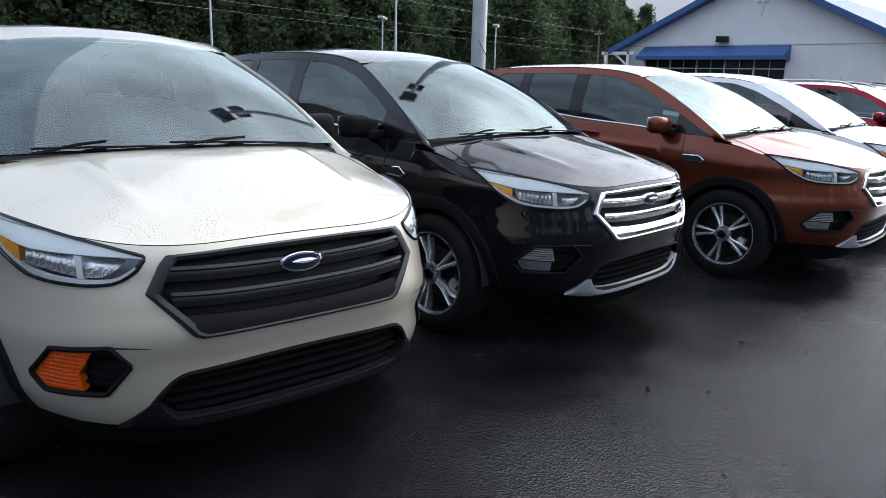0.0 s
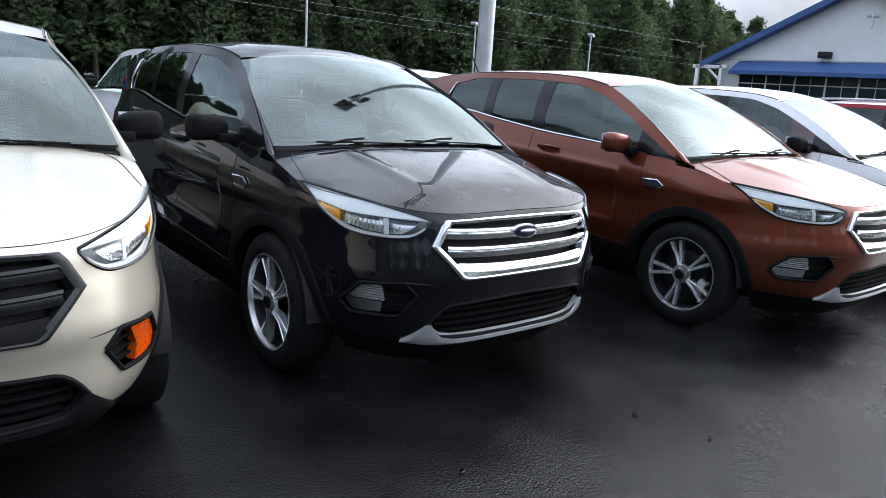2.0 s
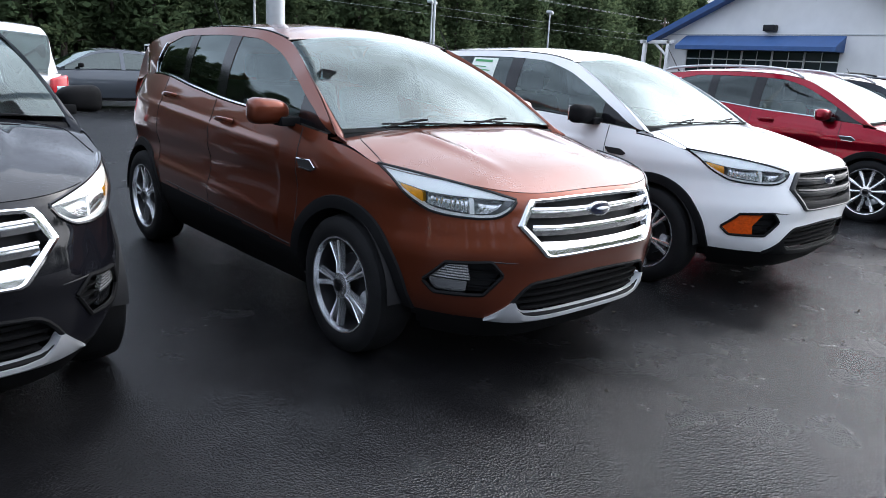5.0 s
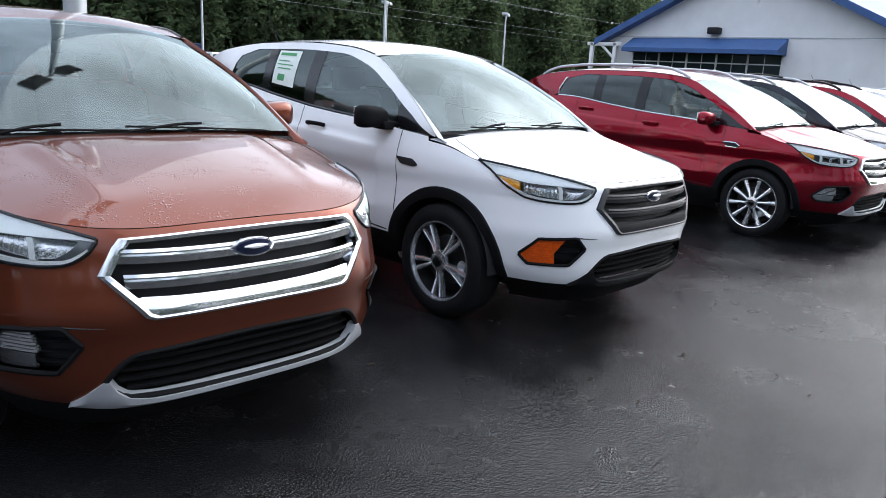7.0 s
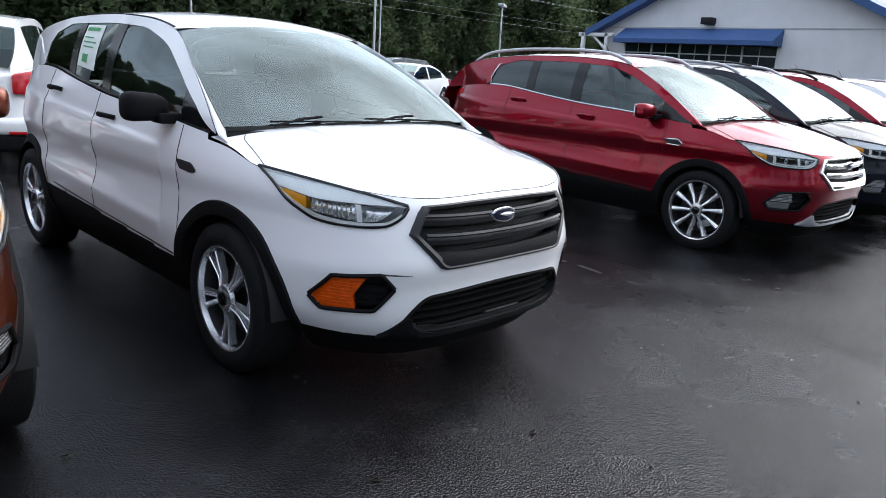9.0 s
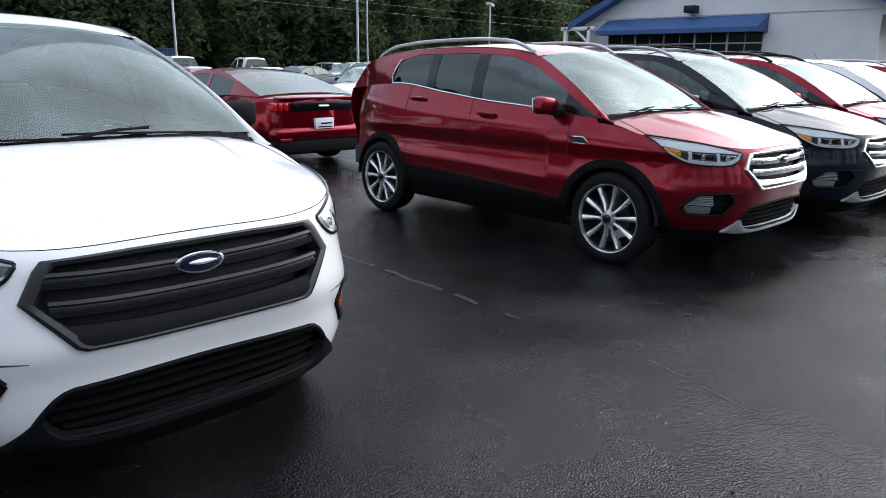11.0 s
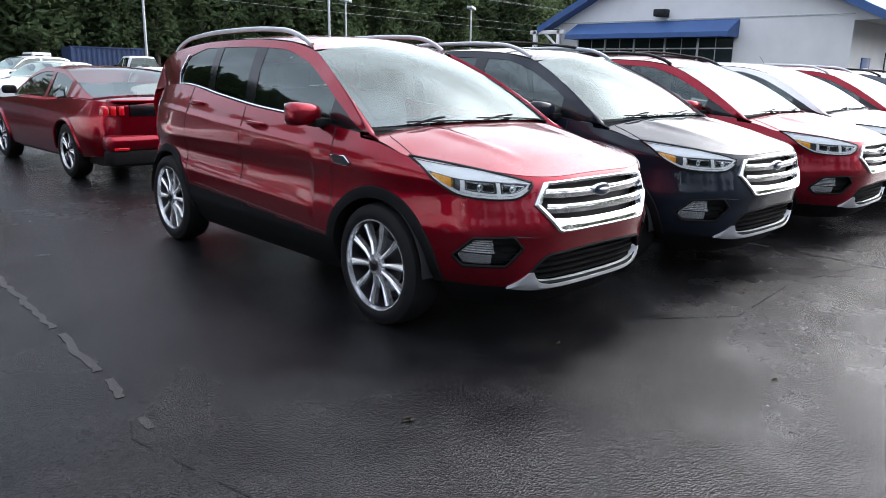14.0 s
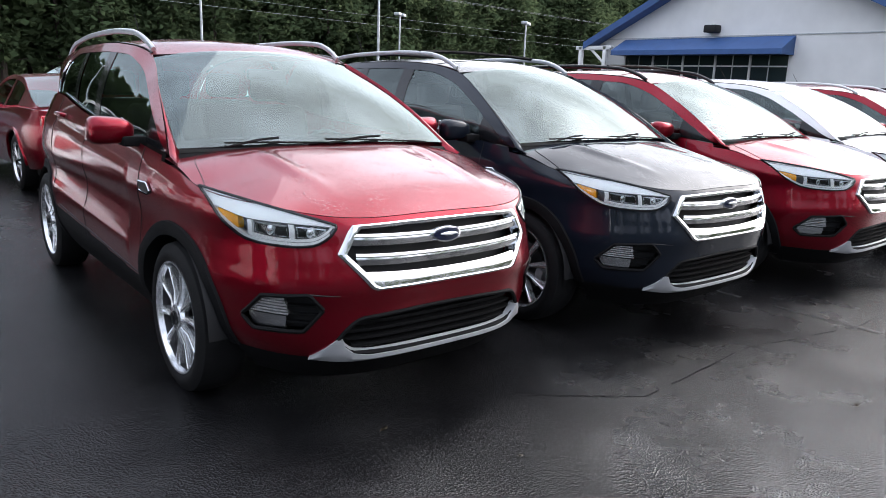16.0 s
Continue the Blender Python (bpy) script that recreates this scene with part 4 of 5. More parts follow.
    for x, y in ((-1.15, 0.37), (-1.15, -0.37), (-2.05, 0.40), (-2.05, 0.0), (-2.05, -0.40)):
        seat = new("seat")
        seat.parent = car
        seat.matrix_local = pose(x, y, 0.55)
        cached(("cushion",), lambda: solid(-0.22, 0.30, -0.23, 0.23, 0.05, 0.22, bevel=0.06, segments=3), CABIN, "cushion", seat)
        def backrest():
            bm = solid(-0.36, -0.18, -0.23, 0.23, 0.15, 0.72, bevel=0.06, segments=3)
            for v in bm.verts:
                v.co.x -= 0.22 * (v.co.z - 0.15)
            return bm
        cached(("backrest",), backrest, CABIN, "backrest", seat)
        cached(("headrest",), lambda: solid(-0.50, -0.40, -0.13, 0.13, 0.74, 0.92, bevel=0.045, segments=3), CABIN, "headrest", seat)
    def steering():
        bm = bmesh.new()
        pts = [Vector((-0.72 - 0.08 * math.sin(t), 0.37 + 0.185 * math.cos(t), 0.97 + 0.17 * math.sin(t))) for t in (2 * math.pi * k / 24 for k in range(24))]
        tube(bm, pts, 0.015, 6, True)
        tube(bm, [pts[0], Vector((-0.70, 0.37, 0.96)), pts[12]], 0.02, 6)
        return bm
    cached(("steering",), steering, DASH, "steering_wheel", car)
    cached(("rearview",), lambda: solid(-0.86, -0.82, -0.12, 0.12, 1.44, 1.50, bevel=0.015), DASH, "rear_view_mirror", car)
    return car


def fall(x):
    """The lot's gentle cross fall."""
    return -0.0065 * min(max(x, -20), 20)


def suv_pose(x, y, turn):
    return pose(x, y, fall(x), 0, 0, turn)


# ---- the ground: wet asphalt, one sheet to the horizon ----
def asphalt_material(name="wet_asphalt", spec=0.4):
    m = material(name, (0.024, 0.024, 0.026), 0.3, spec=spec)
    nt = m.node_tree
    b = nt.nodes["Principled BSDF"]
    tc = nt.nodes.new("ShaderNodeTexCoord")

    def noise_tex(scale, detail=6.0, rough=0.55):
        n = nt.nodes.new("ShaderNodeTexNoise")
        n.inputs["Scale"].default_value, n.inputs["Detail"].default_value, n.inputs["Roughness"].default_value = scale, detail, rough
        nt.links.new(tc.outputs["Object"], n.inputs["Vector"])
        return n

    def ranged(src, a, b2, c, d):
        r = nt.nodes.new("ShaderNodeMapRange")
        for k, v in zip(("From Min", "From Max", "To Min", "To Max"), (a, b2, c, d)):
            r.inputs[k].default_value = v
        nt.links.new(src, r.inputs["Value"])
        return r.outputs[0]
    big, mid, fine = noise_tex(0.35), noise_tex(2.2, 8), noise_tex(160, 3)
    grains = nt.nodes.new("ShaderNodeTexVoronoi")
    grains.inputs["Scale"].default_value = 105
    nt.links.new(tc.outputs["Object"], grains.inputs["Vector"])
    ramp2 = nt.nodes.new("ShaderNodeValToRGB")
    ramp2.color_ramp.elements[0].position, ramp2.color_ramp.elements[0].color = 0.3, (0.0035, 0.0035, 0.004, 1)
    ramp2.color_ramp.elements[1].position, ramp2.color_ramp.elements[1].color = 0.75, (0.012, 0.0118, 0.0122, 1)
    nt.links.new(mid.outputs["Fac"], ramp2.inputs["Fac"])
    nt.links.new(ramp2.outputs[0], b.inputs["Base Color"])
    wet = nt.nodes.new("ShaderNodeMath")
    wet.operation = "ADD"
    nt.links.new(ranged(big.outputs["Fac"], 0.35, 0.65, 0.17, 0.27), wet.inputs[0])
    nt.links.new(ranged(mid.outputs["Fac"], 0.3, 0.7, -0.05, 0.06), wet.inputs[1])
    nt.links.new(wet.outputs[0], b.inputs["Roughness"])
    bp = nt.nodes.new("ShaderNodeBump")
    bp.inputs["Distance"].default_value = 0.010
    # coarser grain bump and higher specular in the aisle than in the stalls
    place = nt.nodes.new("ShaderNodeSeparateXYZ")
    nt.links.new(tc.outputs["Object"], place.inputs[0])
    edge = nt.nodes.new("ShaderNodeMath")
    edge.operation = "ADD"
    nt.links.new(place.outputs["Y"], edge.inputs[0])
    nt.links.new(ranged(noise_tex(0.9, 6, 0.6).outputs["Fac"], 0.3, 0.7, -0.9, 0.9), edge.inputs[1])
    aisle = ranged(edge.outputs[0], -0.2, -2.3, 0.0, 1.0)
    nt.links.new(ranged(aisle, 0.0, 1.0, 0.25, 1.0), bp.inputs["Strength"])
    nt.links.new(grains.outputs["Distance"], bp.inputs["Height"])
    bp2 = nt.nodes.new("ShaderNodeBump")
    bp2.inputs["Strength"].default_value, bp2.inputs["Distance"].default_value = 0.3, 0.004
    nt.links.new(fine.outputs["Fac"], bp2.inputs["Height"])
    nt.links.new(bp.outputs[0], bp2.inputs["Normal"])
    nt.links.new(bp2.outputs[0], b.inputs["Normal"])
    # a low spot of the aisle, where rain water stands in the pores
    low = nt.nodes.new("ShaderNodeVectorMath")
    low.operation = "SUBTRACT"
    low.inputs[1].default_value = (8.2, -2.5, 0.0)
    nt.links.new(tc.outputs["Object"], low.inputs[0])
    flat = nt.nodes.new("ShaderNodeVectorMath")
    flat.operation = "MULTIPLY"
    flat.inputs[1].default_value = (0.42, 0.70, 0.0)
    nt.links.new(low.outputs[0], flat.inputs[0])
    far = nt.nodes.new("ShaderNodeVectorMath")
    far.operation = "LENGTH"
    nt.links.new(flat.outputs[0], far.inputs[0])
    rag = nt.nodes.new("ShaderNodeMath")
    rag.operation = "ADD"
    nt.links.new(far.outputs["Value"], rag.inputs[0])
    nt.links.new(ranged(noise_tex(1.6, 7, 0.6).outputs["Fac"], 0.3, 0.7, -0.45, 0.45), rag.inputs[1])
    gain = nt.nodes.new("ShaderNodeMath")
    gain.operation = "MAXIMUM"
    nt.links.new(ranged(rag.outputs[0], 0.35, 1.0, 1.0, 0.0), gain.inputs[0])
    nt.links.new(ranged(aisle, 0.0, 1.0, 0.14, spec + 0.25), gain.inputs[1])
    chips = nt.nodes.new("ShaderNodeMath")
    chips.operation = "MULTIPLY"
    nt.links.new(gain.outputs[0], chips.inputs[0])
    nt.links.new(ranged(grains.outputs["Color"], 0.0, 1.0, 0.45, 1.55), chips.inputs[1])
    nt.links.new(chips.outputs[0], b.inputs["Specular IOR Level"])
    return m


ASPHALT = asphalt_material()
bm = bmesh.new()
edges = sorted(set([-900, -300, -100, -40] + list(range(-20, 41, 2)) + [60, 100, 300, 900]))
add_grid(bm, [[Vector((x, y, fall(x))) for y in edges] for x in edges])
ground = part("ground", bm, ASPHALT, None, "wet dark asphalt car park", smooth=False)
tagged(ground, "dark wet asphalt of the car park", "ground", kind="structure")



def strip(name, label, pts, width, mat, seed, gaps=0.25, lift=0.003):
    """A worn line on the ground along points, in broken ragged pieces."""
    r = random.Random(seed)
    bm = bmesh.new()
    for (x0, y0), (x1, y1) in zip(pts[:-1], pts[1:]):
        d = Vector((x1 - x0, y1 - y0, 0))
        n = max(2, int(d.length / 0.04))
        side = Vector((-d.y, d.x, 0)).normalized()
        rows = []
        drift = 0.0
        for i in range(n + 1):
            drift = 0.8 * drift + r.gauss(0, width * 0.12)
            p = Vector((x0, y0, 0)) + d * (i / n)
            z = fall(p.x) + lift
            w0, w1 = width * r.uniform(0.25, 0.55), width * r.uniform(0.25, 0.55)
            rows.append([Vector((p.x, p.y, z)) + side * (drift - w0), Vector((p.x, p.y, z)) + side * (drift + w1)])
        hole = [r.random() < gaps for _ in range(n // 3 + 2)]
        add_grid(bm, rows, lambda i, j: not hole[i // 3])
    ob = part(name, clean(bm), mat, None, smooth=False)
    return tagged(ob, label, "road marking" if "line" in name else "crack", kind="structure")


WORN = material("worn_line_paint", (0.026, 0.0255, 0.025), 0.35, vary=0.5, scale=25, bump=0.4, bump_scale=200, spec=0.3)
TAR = material("black_tar", (0.006, 0.006, 0.0065), 0.6, vary=0.3, scale=20, spec=0.15)
strip("stall_line", "faded and broken parking line on the asphalt", [(4.95, 4.3), (4.88, 2.2), (4.84, 0.6), (4.78, -0.6)], 0.05, WORN, 11, 0.3)
strip("stall_line", "faded and broken parking line on the asphalt", [(10.25, 0.2), (10.24, -0.9), (10.3, -1.9)], 0.05, WORN, 12, 0.35)
strip("pavement_crack", "ragged crack from the stalls into the aisle", [(4.86, 0.1), (4.7, -0.4), (4.85, -1.1), (4.5, -2.3)], 0.006, TAR, 14, 0.5)
strip("pavement_crack", "dark crack in the asphalt before the red car", [(7.6, -0.9), (8.1, -1.25), (9.2, -1.15), (10.3, -1.35), (12.0, -1.2)], 0.009, TAR, 15, 0.4)

LITTER = material("wet_leaf_litter", (0.06, 0.045, 0.02), 0.5, vary=0.3)
rl = random.Random(21)
for _ in range(26):
    x, y = rl.uniform(-6, 11), rl.uniform(-2.2, -0.4)
    bm = bmesh.new()
    a = rl.uniform(0, 6.28)
    s = rl.uniform(0.008, 0.022)
    pts = [Vector((math.cos(a + t) * s * k, math.sin(a + t) * s * k * 0.7, 0.004 + 0.006 * (i % 2))) for i, (t, k) in enumerate(((0, 1.6), (0.9, 0.8), (2.2, 0.9), (3.1, 1.7), (4.0, 0.8), (5.4, 0.7)))]
    bm.faces.new([bm.verts.new(p) for p in pts])
    ob = part("fallen_leaf", bmesh.ops.solidify(bm, geom=bm.faces[:], thickness=0.002) and bm, LITTER, None, smooth=False)
    ob.location = (x, y, fall(x) + 0.002)
    tagged(ob, "small brown leaf lying on the wet asphalt", "leaf", "leaf litter")

# ---- the row of SUVs ----
CARS = [
    ("cream-white compact SUV with a black grille and amber bumper lamps", "cream", "base", -5.005, 0.613, -95.6, ()),
    ("glossy black compact SUV with a chrome grille, wet with rain", "black", "mid", -2.68, 0.60, -90.9, ()),
    ("copper-brown compact SUV with a chrome grille and silver lip", "copper", "mid", 0.0, 0.0, -90.0, ()),
    ("white compact SUV with a black grille and black mirrors", "white", "base", 2.59, -0.01, -88.85, ("sticker",)),
    ("ruby-red compact SUV with silver roof rails and chrome grille", "ruby", "top", 7.14, 0.07, -90.4, ()),
    ("dark navy compact SUV with roof rails and chrome grille", "navy", "top", 9.28, 0.0, -90.4, ("cross_bars",)),
    ("red compact SUV with black roof rails and chrome grille", "ruby", "top", 11.5, -0.05, -88.0, ("black_rack", "cross_bars")),
    ("white compact SUV with amber bumper lamps, far along the row", "white", "base", 13.75, 0.0, -89.0, ()),
    ("red compact SUV with silver roof rails, far along the row", "ruby", "top", 16.1, 0.0, -89.0, ()),
    ("dark grey compact SUV at the end of the row", "grey", "top", 18.5, 0.0, -89.0, ("black_rack",)),
]
for label, paint, trim, x, y, turn, opts in CARS:
    build_suv(label, paint, trim, suv_pose(x, y, turn), opts)


# ---- other cars of the lot: x forward, middle of the car at the origin ----
KINDS = {
    # length, half width, wheelbase half, tyre radius, top of hood/deck, cabin
    "coupe": dict(L=4.78, w=0.94, wb=1.36, r=0.345, top=((-2.39, 0.98), (-2.2, 1.03), (-1.5, 1.04), (-0.6, 0.99), (0.6, 0.98), (1.4, 0.92), (2.2, 0.78), (2.39, 0.66)), roof=((-2.02, 1.03), (-1.35, 1.22), (-0.75, 1.345), (-0.2, 1.37), (0.15, 1.33), (0.95, 0.97)), belt=0.99),
    "hatch": dict(L=4.36, w=0.90, wb=1.32, r=0.325, top=((-2.18, 0.95), (-2.05, 1.02), (-1.4, 1.04), (-0.4, 1.0), (0.9, 0.98), (1.6, 0.90), (2.05, 0.76), (2.18, 0.62)), roof=((-2.08, 1.02), (-1.86, 1.36), (-1.5, 1.45), (-0.6, 1.49), (0.0, 1.45), (1.15, 0.97)), belt=1.0),
    "sedan": dict(L=4.87, w=0.92, wb=1.42, r=0.335, top=((-2.43, 0.88), (-2.25, 1.02), (-1.6, 1.05), (-0.6, 1.0), (0.8, 0.98), (1.6, 0.91), (2.25, 0.76), (2.43, 0.62)), roof=((-1.85, 1.04), (-1.2, 1.33), (-0.6, 1.45), (0.0, 1.46), (0.3, 1.42), (1.25, 0.98)), belt=1.0),
    "wagon": dict(L=4.6, w=0.93, wb=1.36, r=0.36, top=((-2.3, 1.05), (-2.15, 1.15), (-1.4, 1.15), (-0.4, 1.12), (0.9, 1.10), (1.6, 1.03), (2.1, 0.9), (2.3, 0.7)), roof=((-2.24, 1.13), (-2.1, 1.55), (-1.7, 1.66), (-0.6, 1.70), (0.1, 1.64), (1.05, 1.10)), belt=1.12),
    "pickup": dict(L=5.8, w=1.0, wb=1.85, r=0.40, top=((-2.9, 1.28), (-2.7, 1.33), (-0.7, 1.33), (0.0, 1.30), (1.3, 1.28), (2.2, 1.22), (2.8, 1.08), (2.9, 0.85)), roof=((-0.72, 1.32), (-0.62, 1.80), (-0.35, 1.92), (0.3, 1.94), (0.75, 1.88), (1.45, 1.28)), belt=1.30),
}


def build_car(kind, label, paint, m, group="cars parked behind the row", tail="plain"):
    k = KINDS[kind]
    PAINT, WET = PAINTS[paint]
    L, w, wb, r = k["L"], k["w"], k["wb"], k["r"]
    top, roof = smooth_curve(*k["top"]), smooth_curve(*k["roof"])
    x_back, x_screen = k["roof"][0][0], k["roof"][-1][0]
    car = thing({"pickup": "pickup_truck", "coupe": "sports_coupe", "hatch": "hatchback_car", "sedan": "sedan_car", "wagon": "family_suv"}[kind], label, "pickup" if kind == "pickup" else "car", group, m)

    def width(x, z):
        e = abs(2 * x / L)
        return w * max(1 - e ** 9, 0) ** 0.22 * (0.93 + 0.07 * math.sin(math.pi * min(max((z - 0.25) / 0.75, 0), 1)))

    def shell():
        bm = bmesh.new()
        xs = L / 2 * np.sin(np.linspace(-math.pi / 2 * 0.985, math.pi / 2 * 0.985, 110))
        rows = []
        for x in xs:
            t, b = top(x), 0.27 + 0.10 * abs(2 * x / L) ** 4
            ring = []
            for f in np.linspace(0, 1, 22):
                z = b + (t - 0.035 - b) * f
                ring.append(Vector((x, width(x, z), z)))
            wt = width(x, t - 0.035)
            ring += [Vector((x, wt * f, t - 0.035 + 0.045 * (1 - f ** 3))) for f in (0.97, 0.9, 0.75, 0.5, 0.25, 0.0)]
            rows.append(ring)

        def keep(i, j):
            c = (rows[i][j] + rows[i + 1][j + 1]) / 2
            return c.y < 0.4 or min(math.hypot(c.x - wb, c.z - r), math.hypot(c.x + wb, c.z - r)) > r + 0.05
        add_grid(bm, rows, keep)
        for i in (0, -1):
            f = [bm.verts.new(p) for p in rows[i]] + [bm.verts.new((rows[i][0].x, 0, rows[i][0].z))]
            bm.faces.new(f)
        return both_sides(bm)
    cached((kind, "shell", paint), shell, PAINT, "body", car)
    for s in (-1, 1):
        for cx in (wb, -wb):
            def ring():
                bm = bmesh.new()
                tube(bm, [Vector((cx + (r + 0.055) * math.cos(t), s * (width(cx + (r + 0.055) * math.cos(t), r + (r + 0.055) * math.sin(t)) + 0.002), r + (r + 0.055) * math.sin(t))) for t in np.linspace(0.0, math.pi, 25)], 0.022, 6)
                return bm
            cached((kind, "lip", s, cx, paint), ring, PAINT, "arch_lip", car)
            def well():
                bm = bmesh.new()
                add_grid(bm, [[Vector((cx + (r + 0.05) * math.cos(t), s * y, r + (r + 0.05) * math.sin(t))) for t in np.linspace(0, math.pi, 15)] for y in (w - 0.03, w - 0.45)])
                return bm
            cached((kind, "well", s, cx), well, DARK, "wheel_well", car)

    def cabin_y(x, v):
        return (width(x, k["belt"]) - 0.04) * (1 - v) + 0.70 * w * v - (0.05 if kind == "coupe" else 0) * v

    def cabin_side(x, v):
        zt = roof(x)
        zb = min(top(x) - 0.02, zt - 0.01)
        z = zb + (zt - zb) * v
        return Vector((x, cabin_y(x, v * (zt - zb) / 0.45 if zt - zb < 0.45 else v), z))

    def side_glass(x0, x1, v0, v1):
        bm = bmesh.new()
        add_grid(bm, [[cabin_side(x, v0 + (v1 - v0) * j / 6) for j in range(7)] for x in np.linspace(x0, x1, 16)])
        return bm
    xa, xb = x_screen - 0.12, x_back + 0.25
    for s in (-1, 1):
        cached((kind, "glass", s), lambda: (mirrored if s < 0 else (lambda b: b))(side_glass(xb, xa, 0.04, 0.88)), PRIVACY, "side_window", car).visible_shadow = False
    def pillars():
        bm = bmesh.new()
        for x0, x1 in ((xb - 0.24, xb + (0.50 if kind == "coupe" else 0.16)), ((xa + xb) / 2 - 0.05, (xa + xb) / 2 + 0.05)):
            add_grid(bm, [[cabin_side(x, j / 6) + Vector((0, 0.006, 0)) for j in range(7)] for x in np.linspace(x0, x1, 5)])
        add_grid(bm, [[cabin_side(x, v) + Vector((0, 0.006, 0)) for v in (0.86, 0.93, 1.0)] for x in np.linspace(x_back + 0.02, x_screen - 0.02, 30)])
        return both_sides(bm)
    cached((kind, "pillars", paint), pillars, PAINT, "pillar", car)

    def over(x0, x1, n=20, lift=0.0):
        bm = bmesh.new()
        rows = []
        for x in np.linspace(x0, x1, n):
            e = cabin_side(x, 1.0)
            rows.append([Vector((x, e.y * f, e.z + 0.035 * (1 - f * f) + lift)) for f in np.linspace(-1, 1, 13)])
        add_grid(bm, rows)
        return bm
    xr0, xr1 = (k["roof"][2][0] - 0.05 if kind in ("coupe", "sedan") else k["roof"][1][0] + 0.02), k["roof"][-2][0] + 0.02
    cached((kind, "roof", paint), lambda: over(xr0, xr1), WET, "roof", car)
    cached((kind, "screen"), lambda: over(xr1, x_screen), GLASS, "windscreen", car).visible_shadow = False
    cached((kind, "back"), lambda: over(x_back, xr0), PRIVACY if kind != "coupe" else GLASS, "rear_screen", car).visible_shadow = False
    cached((kind, "inside"), lambda: solid(x_back + 0.5, x_screen - 0.6, -0.6, 0.6, 0.5, k["belt"] - 0.02, bevel=0.05), CABIN, "cabin", car)
    for x in (0.15, -0.7) if kind != "pickup" else (0.3,):
        for y in (-0.36, 0.36):
            cached((kind, "seatback"), lambda: solid(-0.08, 0.08, -0.22, 0.22, 0.75, k["belt"] + 0.18, bevel=0.05), CABIN, "seat_back", car).location = (x - 0.3, y, 0)
    for cx in (wb, -wb):
        for s in (-1, 1):
            wh = new("wheel")
            wh.parent = car
            wh.matrix_local = pose(cx, s * (w - 0.125), r, 0, 0, 0 if s < 0 else 180) @ Matrix.Diagonal((r / 0.3555, 1, r / 0.3555, 1))
            cached(("tyre", "split"), wheel_tyre, RUBBER, "tyre", wh)
            cached(("rim", "split"), lambda: wheel_rim(0.244), ALLOY, "rim", wh)
            cached(("spokes", "split"), lambda: wheel_spokes("split", 0.244), ALLOY, "spokes", wh)
            cached(("drum",), lambda: lathe(bmesh.new(), [(0.002, 0.02), (0.21, 0.02), (0.215, 0.06)], 28), DARK, "inner_wheel", wh)
    cached((kind, "sill"), lambda: solid(-L / 2 + 0.25, L / 2 - 0.3, -w + 0.16, w - 0.16, 0.2, 0.42, bevel=0.04), DARK, "underbody", car)
    for s in (-1, 1):
        mir = cached(("round_mirror",), lambda: solid(-0.06, 0.08, -0.11, 0.11, -0.07, 0.07, bevel=0.05, segments=3), BLACK, "door_mirror", car)
        mir.location = (x_screen - 0.45, s * (w + 0.05), k["belt"] + 0.06)
        mir.scale = (0.8, 0.85, 0.8)
    def rear(y, z):
        return Vector((-L / 2 * (1 - (min(abs(y) / (w * 1.02), 0.97)) ** 7 * 0.10) + 0.03 * (z - 0.8) * 2 + 0.02, y, z))
    zt = top(-L / 2 + 0.15)
    for s in (-1, 1):
        lamp = thing_part("tail_lamp", car)
        if tail == "bars":
            for i in range(3):
                part("light_bar", solid(-L / 2 - 0.01, -L / 2 + 0.12, *sorted((s * (0.58 + 0.095 * i), s * (0.65 + 0.095 * i))), 0.83, 0.95, bevel=0.02), REDLENS, lamp, "red upright light bar")
        else:
            z0, z1 = (zt - 0.30, zt - 0.06) if kind != "pickup" else (0.85, 1.2)
            bm = solid(-L / 2 - 0.005, -L / 2 + 0.36, *sorted((s * w * 0.66, s * w * 0.90)), z0, z1, bevel=0.03, segments=3)
            for v in bm.verts:
                f = (abs(v.co.y) / w - 0.66) / 0.24
                v.co.x += 0.09 * max(f, 0) ** 2 + 0.10 * (v.co.z - z0)
                v.co.z += 0.05 * (f - 0.5) * (v.co.z - z0) / (z1 - z0)
            part("lens", bm, REDLENS, lamp)
    if tail == "bars":
        part("rear_panel", solid(-L / 2 - 0.012, -L / 2 + 0.1, -0.52, 0.52, 0.82, 0.96, bevel=0.01), GLOSS, car, "black panel between the lamps")
        part("spoiler", solid(-L / 2 - 0.01, -L / 2 + 0.14, -0.74, 0.74, 0.985, 1.02, bevel=0.015), PAINT, car)
        part("emblem", tube(bmesh.new(), [Vector((-L / 2 - 0.016, 0.08 - 0.02 * i, 0.89 + 0.012 * math.sin(2 * i))) for i in range(9)], 0.012, 6), CHROME_BRIGHT, car, "plain silver emblem")
    if kind == "pickup":
        part("rear_bumper", solid(-L / 2 - 0.03, -L / 2 + 0.15, -w * 0.80, w * 0.80, 0.30, 0.62, bevel=0.03), CHROME, car, "chrome step bumper")
    else:
        part("rear_bumper", solid(-L / 2 - 0.035, -L / 2 + 0.22, -w * 0.86, w * 0.86, 0.40, 0.60, bevel=0.07, segments=4), PAINT, car)
        part("rear_valance", solid(-L / 2 - 0.02, -L / 2 + 0.25, -w * 0.84, w * 0.84, 0.22, 0.43, bevel=0.05, segments=3), BLACK, car, "black lower valance")
